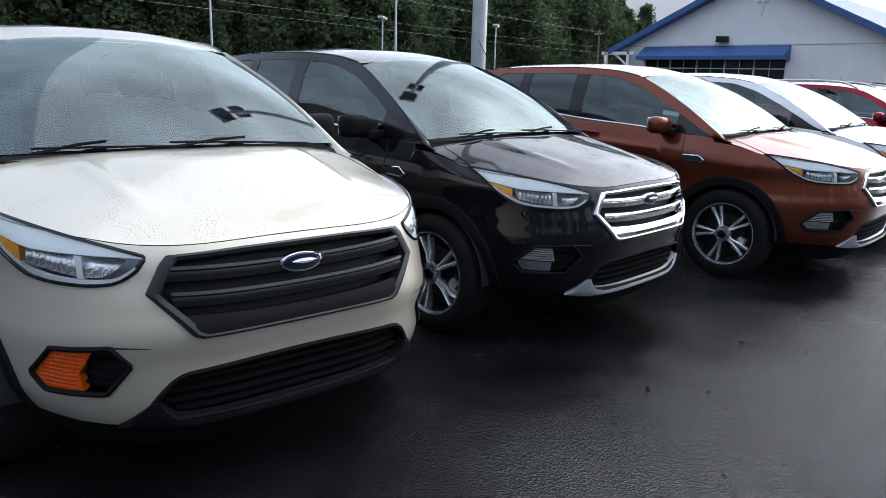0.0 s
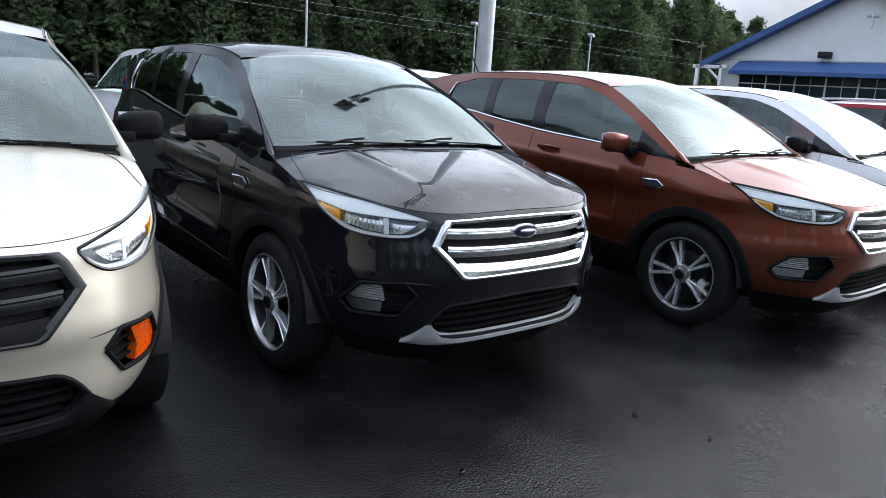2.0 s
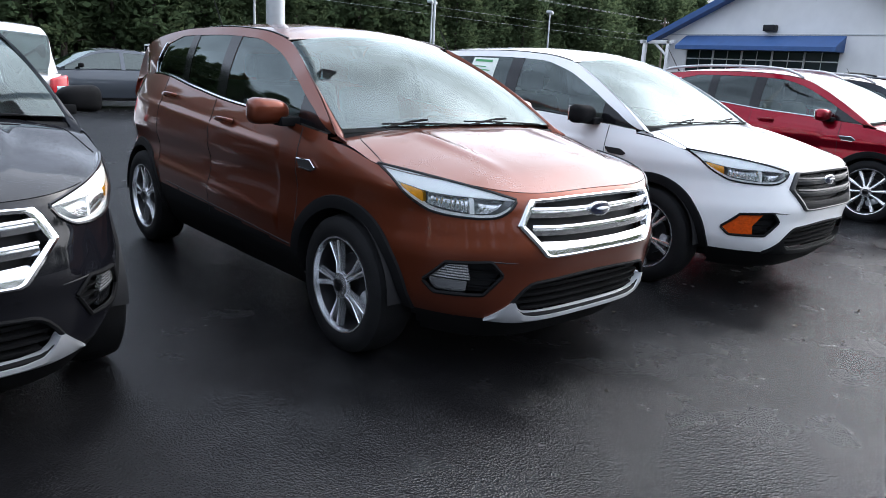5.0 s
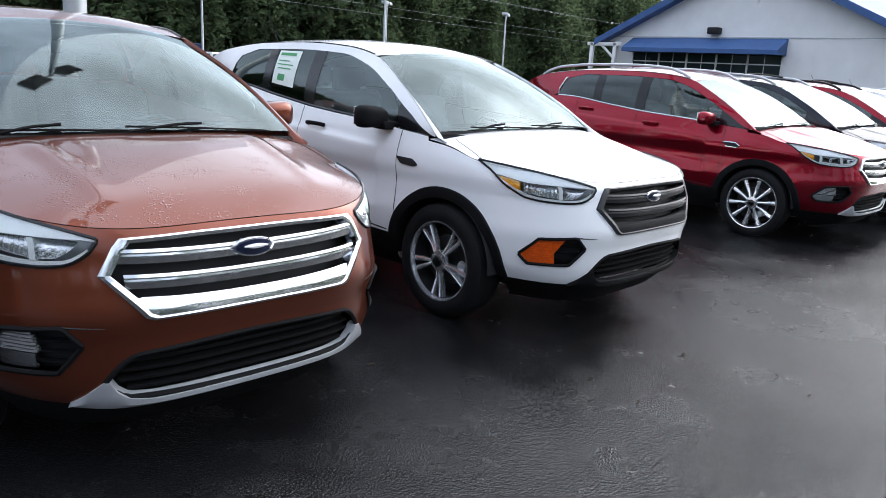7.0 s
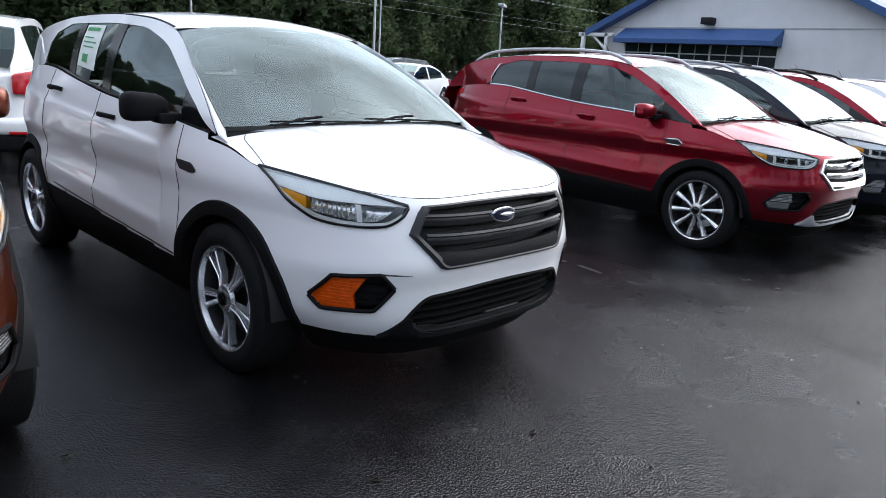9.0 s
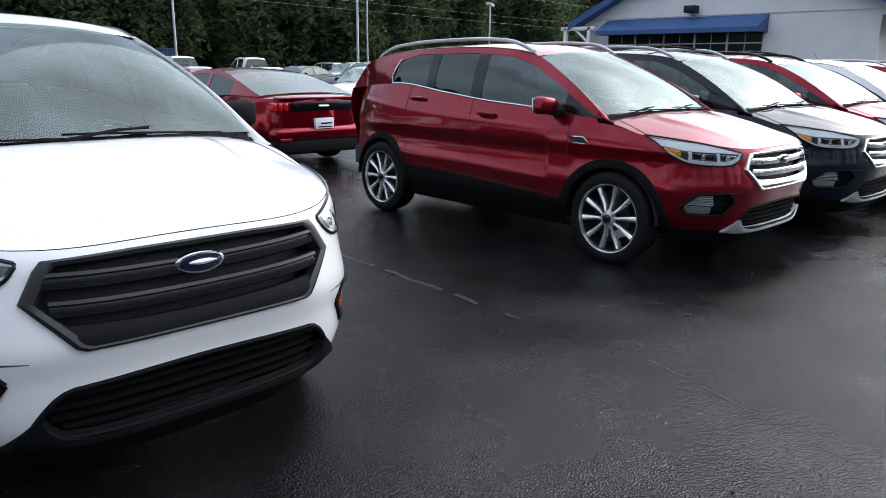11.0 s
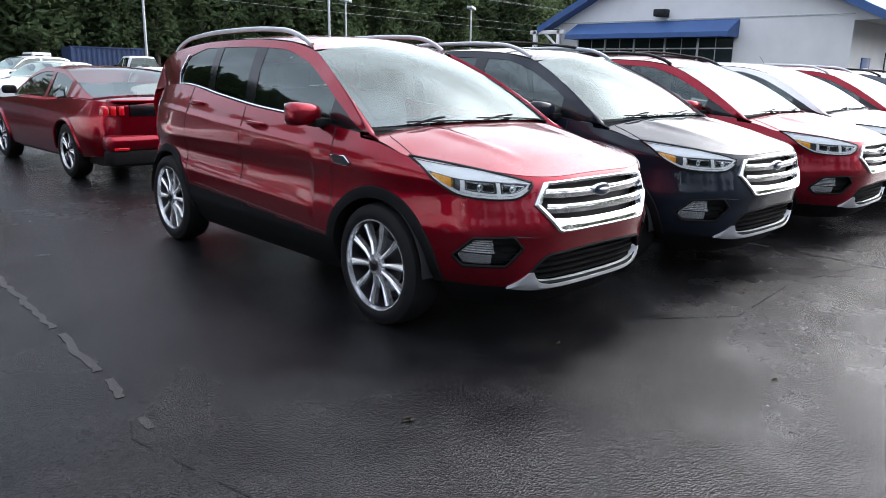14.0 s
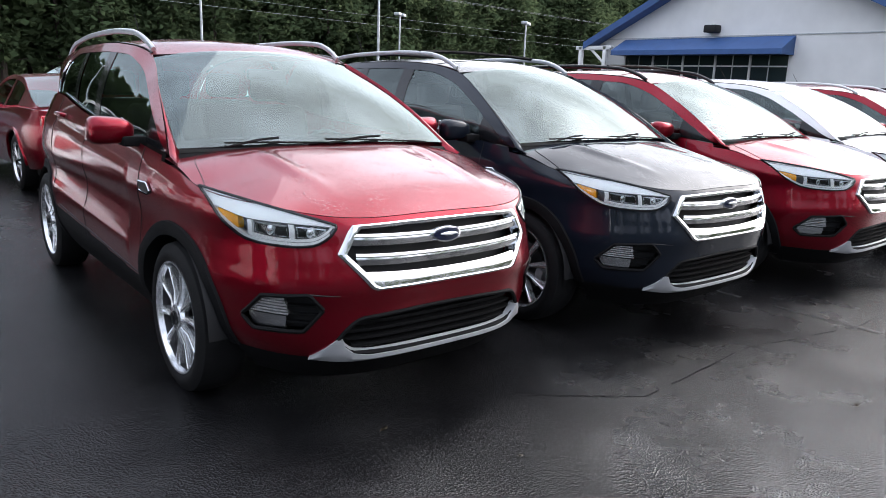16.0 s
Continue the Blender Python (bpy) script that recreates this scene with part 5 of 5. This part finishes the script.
        for s in (-1, 1):
            part("reflector_strip", solid(-L / 2 - 0.038, -L / 2 + 0.05, *sorted((s * w * 0.60, s * w * 0.80)), 0.42, 0.455, bevel=0.008), REDLENS, car, "red bumper reflector")
    if kind == "hatch":
        part("roof_spoiler", solid(-2.02, -1.62, -0.58, 0.58, 1.425, 1.462, bevel=0.015, segments=3), PAINT, car)
        part("tailgate_line", tube(bmesh.new(), [Vector((-L / 2 - 0.006 + (0.02 if abs(y) > 0.6 else 0), y, z)) for y, z in ((-0.66, 0.92), (-0.58, 0.70), (-0.50, 0.64), (0, 0.63), (0.50, 0.64), (0.58, 0.70), (0.66, 0.92))], 0.005, 5), DARK, car, "thin dark tailgate gap")
        part("tailgate_badge", solid(-L / 2 - 0.012, -L / 2 + 0.03, -0.06, 0.06, 0.875, 0.92, bevel=0.02, segments=3), BADGE, car, "small dark oval badge")
        part("tailgate_handle", solid(-L / 2 - 0.012, -L / 2 + 0.03, -0.22, 0.22, 0.80, 0.825, bevel=0.008), SILVER, car)
        part("antenna", tube(bmesh.new(), [Vector((-1.35, 0, 1.48)), Vector((-1.55, 0, 1.75))], [0.010, 0.004], 6), BLACK, car)
    if kind == "hatch":
        return car
    plate = part("licence_plate", solid(-L / 2 - 0.045, -L / 2 + 0.08, -0.16, 0.16, 0.57, 0.72, bevel=0.004), WHITE, car, "white dealer plate")
    for i in range(2):
        part("plate_print", solid(-L / 2 - 0.047, -L / 2 - 0.044, -0.12, 0.12 - 0.05 * i, 0.59 + 0.045 * i, 0.605 + 0.05 * i), BADGE, plate, "blue unreadable print")
    return car


def lot_pose(x, y, turn):
    return pose(x, y, fall(x), 0, 0, turn)


build_car("coupe", "dark red sports coupe with three-bar tail lamps", "ruby", lot_pose(7.62, 8.35, 92), tail="bars")
build_car("hatch", "white hatchback seen from behind with red tail lamps", "white", lot_pose(4.78, 7.75, 91))
build_car("wagon", "white family SUV parked behind the row", "white", lot_pose(2.67, 8.5, 68))
build_car("wagon", "white family SUV behind the black and copper cars", "white", lot_pose(-1.15, 9.0, 90))
build_car("sedan", "dark grey sedan standing across the lane", "grey", lot_pose(3.3, 17.6, 180))
build_car("sedan", "white sedan further back in the lot", "white", lot_pose(17.6, 17.5, 205))
build_car("wagon", "dark grey SUV further back in the lot", "grey", lot_pose(24.5, 27.0, 180))
build_car("sedan", "red sedan far back in the lot", "ruby", lot_pose(-1.2, 29.0, 0))
build_car("sedan", "white sedan far back behind the coupe", "white", lot_pose(11.8, 24.5, 215))
build_car("wagon", "white SUV far back behind the coupe", "white", lot_pose(14.0, 37.0, 200))
build_car("pickup", "white pickup truck in the far row", "white", lot_pose(22.0, 43.0, 90))
build_car("pickup", "white pickup truck with dark rear window in the far row", "white", lot_pose(27.0, 43.0, 90))
build_car("sedan", "black sedan in the far row", "black", lot_pose(24.5, 33.0, 200))
build_car("wagon", "silver SUV in the far row", "silver", lot_pose(33.0, 43.0, 90))
build_car("sedan", "silver sedan in the far row", "silver", lot_pose(38.5, 43.0, 90))
build_car("wagon", "white SUV in the far row beside the building", "white", lot_pose(30.0, 36.0, 180))
build_car("sedan", "blue sedan far back in the lot", "blue", lot_pose(-6.5, 33.0, 90))
build_car("wagon", "silver SUV far back in the lot", "silver", lot_pose(-10.5, 33.0, 90))


WINDOW_DARK = material("dark_far_glass", (0.02, 0.025, 0.03), 0.06, coat=0.5)


def build_semi(m):
    t = thing("lorry", "white lorry cab standing far behind the lot", "truck", "", m)
    part("cab", solid(-1.1, 1.1, -1.2, 1.2, 0.9, 3.0, bevel=0.15, segments=3), PAINTS["white"][0], t)
    part("bonnet", solid(1.0, 2.7, -1.0, 1.0, 0.9, 2.0, bevel=0.2, segments=3), PAINTS["white"][0], t)
    part("windscreen", solid(1.06, 1.125, -1.0, 1.0, 2.05, 2.75, bevel=0.02), WINDOW_DARK, t)
    part("side_window", solid(-0.1, 0.8, -1.22, 1.22, 2.05, 2.7, bevel=0.03), WINDOW_DARK, t)
    part("stack", tube(bmesh.new(), [Vector((-0.95, -1.0, 1.5)), Vector((-0.95, -1.0, 3.6))], 0.09, 10), CHROME, t)
    part("chassis", solid(-3.5, 2.5, -0.5, 0.5, 0.6, 0.95, bevel=0.03), DARK, t)
    for x in (1.9, -1.6, -2.8):
        for s in (-1, 1):
            wh = cached(("truck_wheel",), lambda: lathe(bmesh.new(), [(0.02, -0.1), (0.28, -0.12), (0.30, -0.15), (0.48, -0.15), (0.51, -0.1), (0.51, 0.12), (0.02, 0.13)], 26), RUBBER, "wheel", t)
            wh.location = (x, s * 1.0, 0.51)
    return t


build_semi(lot_pose(23.3, 68.5, 190) @ Matrix.Scale(0.75, 4))
cont = thing("shipping_container", "blue corrugated steel shipping container", "container", "", lot_pose(28.5, 67.0, 2))
STEEL = material("blue_container_steel", (0.012, 0.03, 0.085), 0.6, vary=0.25, scale=1.5)
bm = bmesh.new()
prof = []
for i in range(62):
    prof.append((-3.3 + 6.6 * i / 61, -1.2 + (0.035 if (i // 2) % 2 else 0)))
add_grid(bm, [[Vector((x, y, z)) for z in (0.15, 2.75)] for x, y in prof])
part("front_wall", bm, STEEL, cont, smooth=False)
part("box", solid(-3.3, 3.3, -1.15, 1.2, 0.12, 2.78), STEEL, cont, smooth=False)
for x in (-3.3, 3.3):
    part("corner_post", solid(x - 0.08, x + 0.08, -1.25, -1.1, 0.1, 2.85, bevel=0.01), STEEL, cont)
part("top_rail", solid(-3.3, 3.3, -1.24, -1.14, 2.72, 2.84, bevel=0.01), STEEL, cont)


# ---- lamp posts, wires ----
def lamp_post(label, x, y, h, r, heads):
    p = thing("lamp_post", label, "street lamp", "lot lighting", lot_pose(x, y, 35))
    part("base", lathe_z([(r * 2.0, 0.0), (r * 2.0, 0.08), (r * 1.3, 0.12), (r * 1.1, 0.35), (0.0, 0.36)]), GALV, p)
    part("pole", tube(bmesh.new(), [Vector((0, 0, h * i / 6)) for i in range(7)], [r * (1 - 0.25 * i / 6) for i in range(7)], 14), GALV, p)
    for a in heads:
        arm = part("arm", tube(bmesh.new(), [Vector((0, 0, h - 0.12)), Vector((a * 0.55, 0, h - 0.05))], 0.035, 8), GALV, p)
        part("lamp_head", solid(*sorted((a * 0.25, a * 1.15)), -0.32, 0.32, h - 0.20, h + 0.10, bevel=0.04), GALV, p, "flat box lamp head")


def lathe_z(prof, n=18):
    bm = bmesh.new()
    add_grid(bm, [[Vector((r * math.cos(t), r * math.sin(t), z)) for t in (2 * math.pi * k / n for k in range(n + 1))] for r, z in prof])
    return clean(bm)


lamp_post("thick grey steel lamp post behind the parked row", 1.11, 4.32, 9.2, 0.105, (-1, 1))
lamp_post("slim grey lamp post with twin box heads, far off", 64.0, 56.0, 8.3, 0.11, (-1, 1))
lamp_post("slim grey lamp post with twin box heads, far off", 52.5, 63.5, 8.6, 0.11, (-1, 1))
lamp_post("tall slim white lamp post in the back of the lot", 37.4, 45.0, 11.0, 0.11, (-1, 1))
lamp_post("tall slim white lamp post in the back of the lot", 31.0, 64.0, 12.0, 0.13, (-1, 1))
lamp_post("tall slim lamp post at the far side of the lot", -2.0, 52.0, 11.0, 0.11, (-1, 1))
lamp_post("lamp post beside the entrance road", -30.0, -14.0, 9.0, 0.11, (-1, 1))
lamp_post("lamp post beside the open lot", 12.0, -18.0, 9.0, 0.11, (-1, 1))


WIRE = material("dull_wire", (0.25, 0.26, 0.27), 0.6, 0.4)


def utility_pole(x, y, h):
    p = thing("utility_pole", "weathered wooden utility pole with a crossarm", "utility pole", "poles of the power line", lot_pose(x, y, -25))
    part("pole", tube(bmesh.new(), [Vector((0, 0, h * i / 4)) for i in range(5)], [0.16, 0.15, 0.14, 0.13, 0.11], 10), WOODPOLE, p)
    part("crossarm", solid(-0.06, 0.06, -1.1, 1.1, h - 0.9, h - 0.75, bevel=0.01), WOODPOLE, p)
    for y2 in (-1.0, -0.4, 0.4, 1.0):
        part("insulator", lathe_z([(0.05, h - 0.75), (0.06, h - 0.68), (0.03, h - 0.6), (0.0, h - 0.58)], 8), GALV, p).location = (0, y2, 0)


ENDS = ((-42.0, 34.6, 9.6), (95.4, 61.2, 10.2))
for x, y, h in ENDS:
    utility_pole(x, y, h)
for k, (a, b) in enumerate(((-0.6, -0.6), (-0.65, -0.65), (-2.7, -2.9), (-3.3, -3.7))):
    pts = []
    for i in range(25):
        f = i / 24
        p = Vector(ENDS[0]).lerp(Vector(ENDS[1]), f)
        p.z += a + (b - a) * f - 0.4 * 4 * f * (1 - f)
        p.y += (0.5, -0.5, 0.1, 0, 0)[k]
        pts.append(p)
    w = part("power_line", tube(bmesh.new(), pts, 0.010, 5), WIRE, None)
    tagged(w, "thin grey power line strung before the wood", "cable", "wires of the power line")

# ---- the dealership building ----
RENDERW = material("white_painted_wall", (0.78, 0.77, 0.75), 0.75, vary=0.05, scale=1.2, bump=0.15, bump_scale=40)
BLUE = material("blue_sheet_metal", (0.050, 0.110, 0.27), 0.55, vary=0.12, scale=2.0)
bld = thing("dealership_building", "white dealership building with a blue roof edge and awning", "building", "", pose(0, 0, 0))
bm = solid(36.6, 70, 7.7, 22.4, 0, 3.75)
part("wall", bm, RENDERW, bld, smooth=False)
bm = bmesh.new()
prof = ((6.4, 3.72), (23.0, 3.72), (14.7, 7.7))
vs = [[bm.verts.new((x, a, b)) for a, b in prof] for x in (36.602, 69.9)]
for k in range(3):
    bm.faces.new((vs[0][k], vs[0][(k + 1) % 3], vs[1][(k + 1) % 3], vs[1][k]))
bm.faces.new(vs[0]); bm.faces.new(vs[1][::-1])
part("gable", bm, RENDERW, bld, smooth=False)
part("gable_joint", solid(36.57, 36.603, 7.7, 22.4, 3.95, 3.99), GALV, bld, "thin grey joint strip")
lampb = part("floodlight", solid(36.1, 36.6, 15.9, 16.5, 4.12, 4.45, bevel=0.04), DARK, bld, "dark wall floodlight")
part("gable_vent", solid(36.55, 36.61, 13.9, 14.5, 6.2, 6.35, bevel=0.01), GALV, bld)
part("gable_pipe", solid(36.52, 36.605, 14.15, 14.25, 5.6, 6.4, bevel=0.01), RENDERW, bld)
for y in (22.0, 23.6):
    part("porch_post", solid(35.95, 36.15, y - 0.1, y + 0.1, 0, 3.6, bevel=0.01), RENDERW, bld)
part("porch_brace", tube(bmesh.new(), [Vector((36.05, 22.0, 2.7)), Vector((36.05, 23.0, 3.5))], 0.08, 4), RENDERW, bld)
part("porch_beam", solid(35.95, 36.15, 21.6, 23.9, 3.42, 3.62, bevel=0.01), RENDERW, bld)
WIN2 = material("dark_window_glass", (0.02, 0.03, 0.035), 0.05, coat=0.5)
door = part("side_door", solid(38.0, 39.0, 7.64, 7.70, 0, 2.3, bevel=0.01), BLUE, bld, "blue side door with a notice")
for k in range(3):
    part("notice_bar", solid(38.2, 38.8, 7.625, 7.64, 1.3 + 0.25 * k, 1.38 + 0.25 * k), WHITE, door, "white unreadable print")
for x in (41.0, 44.5, 49.0):
    wdw = part("side_window", solid(x, x + 1.5, 7.65, 7.70, 1.0, 2.6, bevel=0.01), WIN2, bld)
    part("window_bar", solid(x + 0.72, x + 0.78, 7.63, 7.66, 1.0, 2.6), RENDERW, wdw)
for s in (-1, 1):
    bm = bmesh.new()
    ye = 14.7 + s * 8.7
    prof = [(14.7, 7.98), (ye, 3.80), (ye, 3.45), (14.7, 7.62)]
    vs = [[bm.verts.new((x, a, b)) for a, b in prof] for x in (35.9, 70.4)]
    for k in range(4):
        bm.faces.new((vs[0][k], vs[0][(k + 1) % 4], vs[1][(k + 1) % 4], vs[1][k]))
    bm.faces.new(vs[0]); bm.faces.new(vs[1][::-1])
    part("roof", bm, BLUE, bld, "blue metal roof slope", smooth=False)
bm = bmesh.new()
prof = [(36.58, 3.92), (35.5, 3.34), (35.5, 3.12), (36.58, 3.12)]
vs = [[bm.verts.new((a, y, b)) for a, b in prof] for y in (12.4, 21.2)]
for k in range(4):
    bm.faces.new((vs[0][k], vs[0][(k + 1) % 4], vs[1][(k + 1) % 4], vs[1][k]))
bm.faces.new(vs[0]); bm.faces.new(vs[1][::-1])
part("awning", bm, BLUE, bld, "blue awning over the shop windows", smooth=False)
WINDOW = material("dark_shop_glass", (0.02, 0.03, 0.035), 0.05, coat=0.5)
for k in range(5):
    y = 12.6 + 1.7 * k
    w = part("window", solid(36.55, 36.595, y, y + 1.62, 0.9, 3.12), WINDOW, bld)
    part("window_frame", solid(36.50, 36.595, y + 1.63, y + 1.72, 0.9, 3.12), RENDERW, w)
    part("transom", solid(36.53, 36.595, y, y + 1.62, 2.62, 2.68), RENDERW, w)
    part("window_bar", solid(36.53, 36.595, y + 0.79, y + 0.83, 0.9, 3.12), GALV, w)

# ---- forest ----
LEAF = material("dark_forest_foliage", (0.062, 0.090, 0.046), 0.9, vary=0.5, scale=0.14, spec=0.0)
nt = LEAF.node_tree
leaf_geo = nt.nodes.new("ShaderNodeNewGeometry")
soft = nt.nodes.new("ShaderNodeVectorMath")
soft.operation = "SCALE"
soft.inputs["Scale"].default_value = 0.45
lean = nt.nodes.new("ShaderNodeVectorMath")
lean.operation = "ADD"
lean.inputs[1].default_value = (0, -0.25, 0.6)
nt.links.new(leaf_geo.outputs["Normal"], soft.inputs[0])
nt.links.new(soft.outputs[0], lean.inputs[0])
nt.links.new(lean.outputs[0], nt.nodes["Principled BSDF"].inputs["Normal"])
through_leaf = nt.nodes.new("ShaderNodeBsdfTranslucent")
through_leaf.inputs["Color"].default_value = (0.13, 0.17, 0.085, 1)
leaf_mix = nt.nodes.new("ShaderNodeMixShader")
leaf_mix.inputs["Fac"].default_value = 0.45
nt.links.new(nt.nodes["Principled BSDF"].outputs[0], leaf_mix.inputs[1])
nt.links.new(through_leaf.outputs[0], leaf_mix.inputs[2])
nt.links.new(leaf_mix.outputs[0], nt.nodes["Material Output"].inputs["Surface"])
BARK = material("forest_bark", (0.07, 0.055, 0.045), 0.9, vary=0.3, scale=6)


def tree_mesh(seed, h, spread, low):
    rnd = random.Random(seed)
    vs, fs = [], []
    for _ in range(700):
        f = rnd.random() ** 0.8
        z = h * (low + (1 - low) * f)
        rad = spread * math.sin(math.pi * (0.18 + 0.80 * f)) ** 0.7 * (0.75 + 0.25 * math.sin(9 * f + seed)) * rnd.random() ** 0.45 + 0.2
        a = rnd.uniform(0, 6.283)
        c = Vector((rad * math.cos(a), rad * math.sin(a), z))
        for _ in range(7):
            o = c + Vector((rnd.gauss(0, 0.45), rnd.gauss(0, 0.45), rnd.gauss(0, 0.3)))
            u = Vector((rnd.gauss(0, 1), rnd.gauss(0, 1), rnd.gauss(0, 0.5))).normalized() * rnd.uniform(0.2, 0.48)
            w = Vector((rnd.gauss(0, 1), rnd.gauss(0, 1), rnd.gauss(0, 1))).normalized() * rnd.uniform(0.12, 0.30)
            n = len(vs)
            vs += [o - u, o + w, o + u, o - w]
            fs.append((n, n + 1, n + 2, n + 3))
    me = bpy.data.meshes.new("crown")
    me.from_pydata([tuple(v) for v in vs], [], fs)
    me.materials.append(LEAF)
    return me


def build_tree(seed, h, spread, low, m):
    t = thing("forest_tree", "tall dark green tree in the wood behind the lot", "tree", "trees of the wood", m)
    rnd = random.Random(seed + 50)
    bm = bmesh.new()
    tube(bm, [Vector((0.1 * math.sin(k), 0.1 * math.cos(k * 1.7), h * 0.95 * k / 6)) for k in range(7)], [0.24 * (1 - k / 7) + 0.03 for k in range(7)], 7)
    for k in range(8):
        z = h * (low + 0.07 * k)
        a = k * 2.4
        tube(bm, [Vector((0, 0, z)), Vector((math.cos(a) * spread * 0.5, math.sin(a) * spread * 0.5, z + 0.4))], [0.06, 0.02], 5)
    part("trunk", bm, BARK, t)
    part("crown", tree_mesh(seed, h, spread, low), LEAF, t)
    return t


protos = [build_tree(k, 15 + 2.0 * (k % 3), 3.6 + 0.6 * (k % 2), 0.04 + 0.05 * (k % 3), pose(-30 + 6 * k, 80, 0)) for k in range(5)]
rnd = random.Random(7)
for row, y0 in enumerate((74, 79, 85)):
    for k in range(58 if row < 2 else 40):
        x = -75 + 4.0 * k + rnd.uniform(-1.4, 1.4)
        y = y0 + rnd.uniform(-1.5, 1.5) + max(0, x - 60) * 0.12
        f = rnd.uniform(0.85, 1.2)
        copy_thing(protos[rnd.randrange(5)], pose(x, y, 0, 0, 0, rnd.uniform(0, 360)) @ Matrix.Diagonal((f, f, f, 1)))


def undergrowth(label, start, end, h, depth, n, seed):
    """A bank of leaves along a line."""
    r = np.random.RandomState(seed)
    a, b = np.array(start, float), np.array(end, float)
    d = (b - a) / np.linalg.norm(b - a)
    side = np.array([-d[1], d[0]])
    f = r.rand(n)
    z = h * r.rand(n) ** 0.9 * (0.75 + 0.25 * np.sin(f * 61) * np.sin(f * 23))
    xy = a + (b - a) * f[:, None] + side * (r.randn(n) * depth)[:, None]
    c = np.column_stack([xy, z])
    u = r.randn(n, 3)
    u *= (r.uniform(0.2, 0.5, n) / np.linalg.norm(u, axis=1))[:, None]
    w = r.randn(n, 3)
    w *= (r.uniform(0.15, 0.32, n) / np.linalg.norm(w, axis=1))[:, None]
    v = np.stack([c - u, c + w, c + u, c - w], 1).reshape(-1, 3)
    v[:, 2] = np.maximum(v[:, 2], 0.0)
    me = bpy.data.meshes.new("undergrowth")
    me.from_pydata(v.tolist(), [], (np.arange(n)[:, None] * 4 + np.arange(4)).tolist())
    me.materials.append(LEAF)
    return tagged(new("undergrowth", me), label, "shrubs", kind="stuff")


undergrowth("dense dark green undergrowth of the wood", (-90, 84), (175, 100), 9, 2.5, 60000, 3)
# two unseen banks, added to darken what the car fronts reflect
undergrowth("dark green tree bank added out of view west of the lot", (-75, -44), (-85, 84), 16, 3.0, 45000, 4)
undergrowth("dark green tree bank added out of view south of the lot", (-75, -44), (110, -44), 16, 3.0, 60000, 5)
bm = bmesh.new()
add_grid(bm, [[Vector((-110 + 30 * i, 98 + (0.08 * (-110 + 30 * i)), z)) for z in (0, 7.5)] for i in range(11)])
tagged(part("backdrop", bm, LEAF, None, smooth=False), "dark depth of the wood behind the trees", "woods", kind="structure")
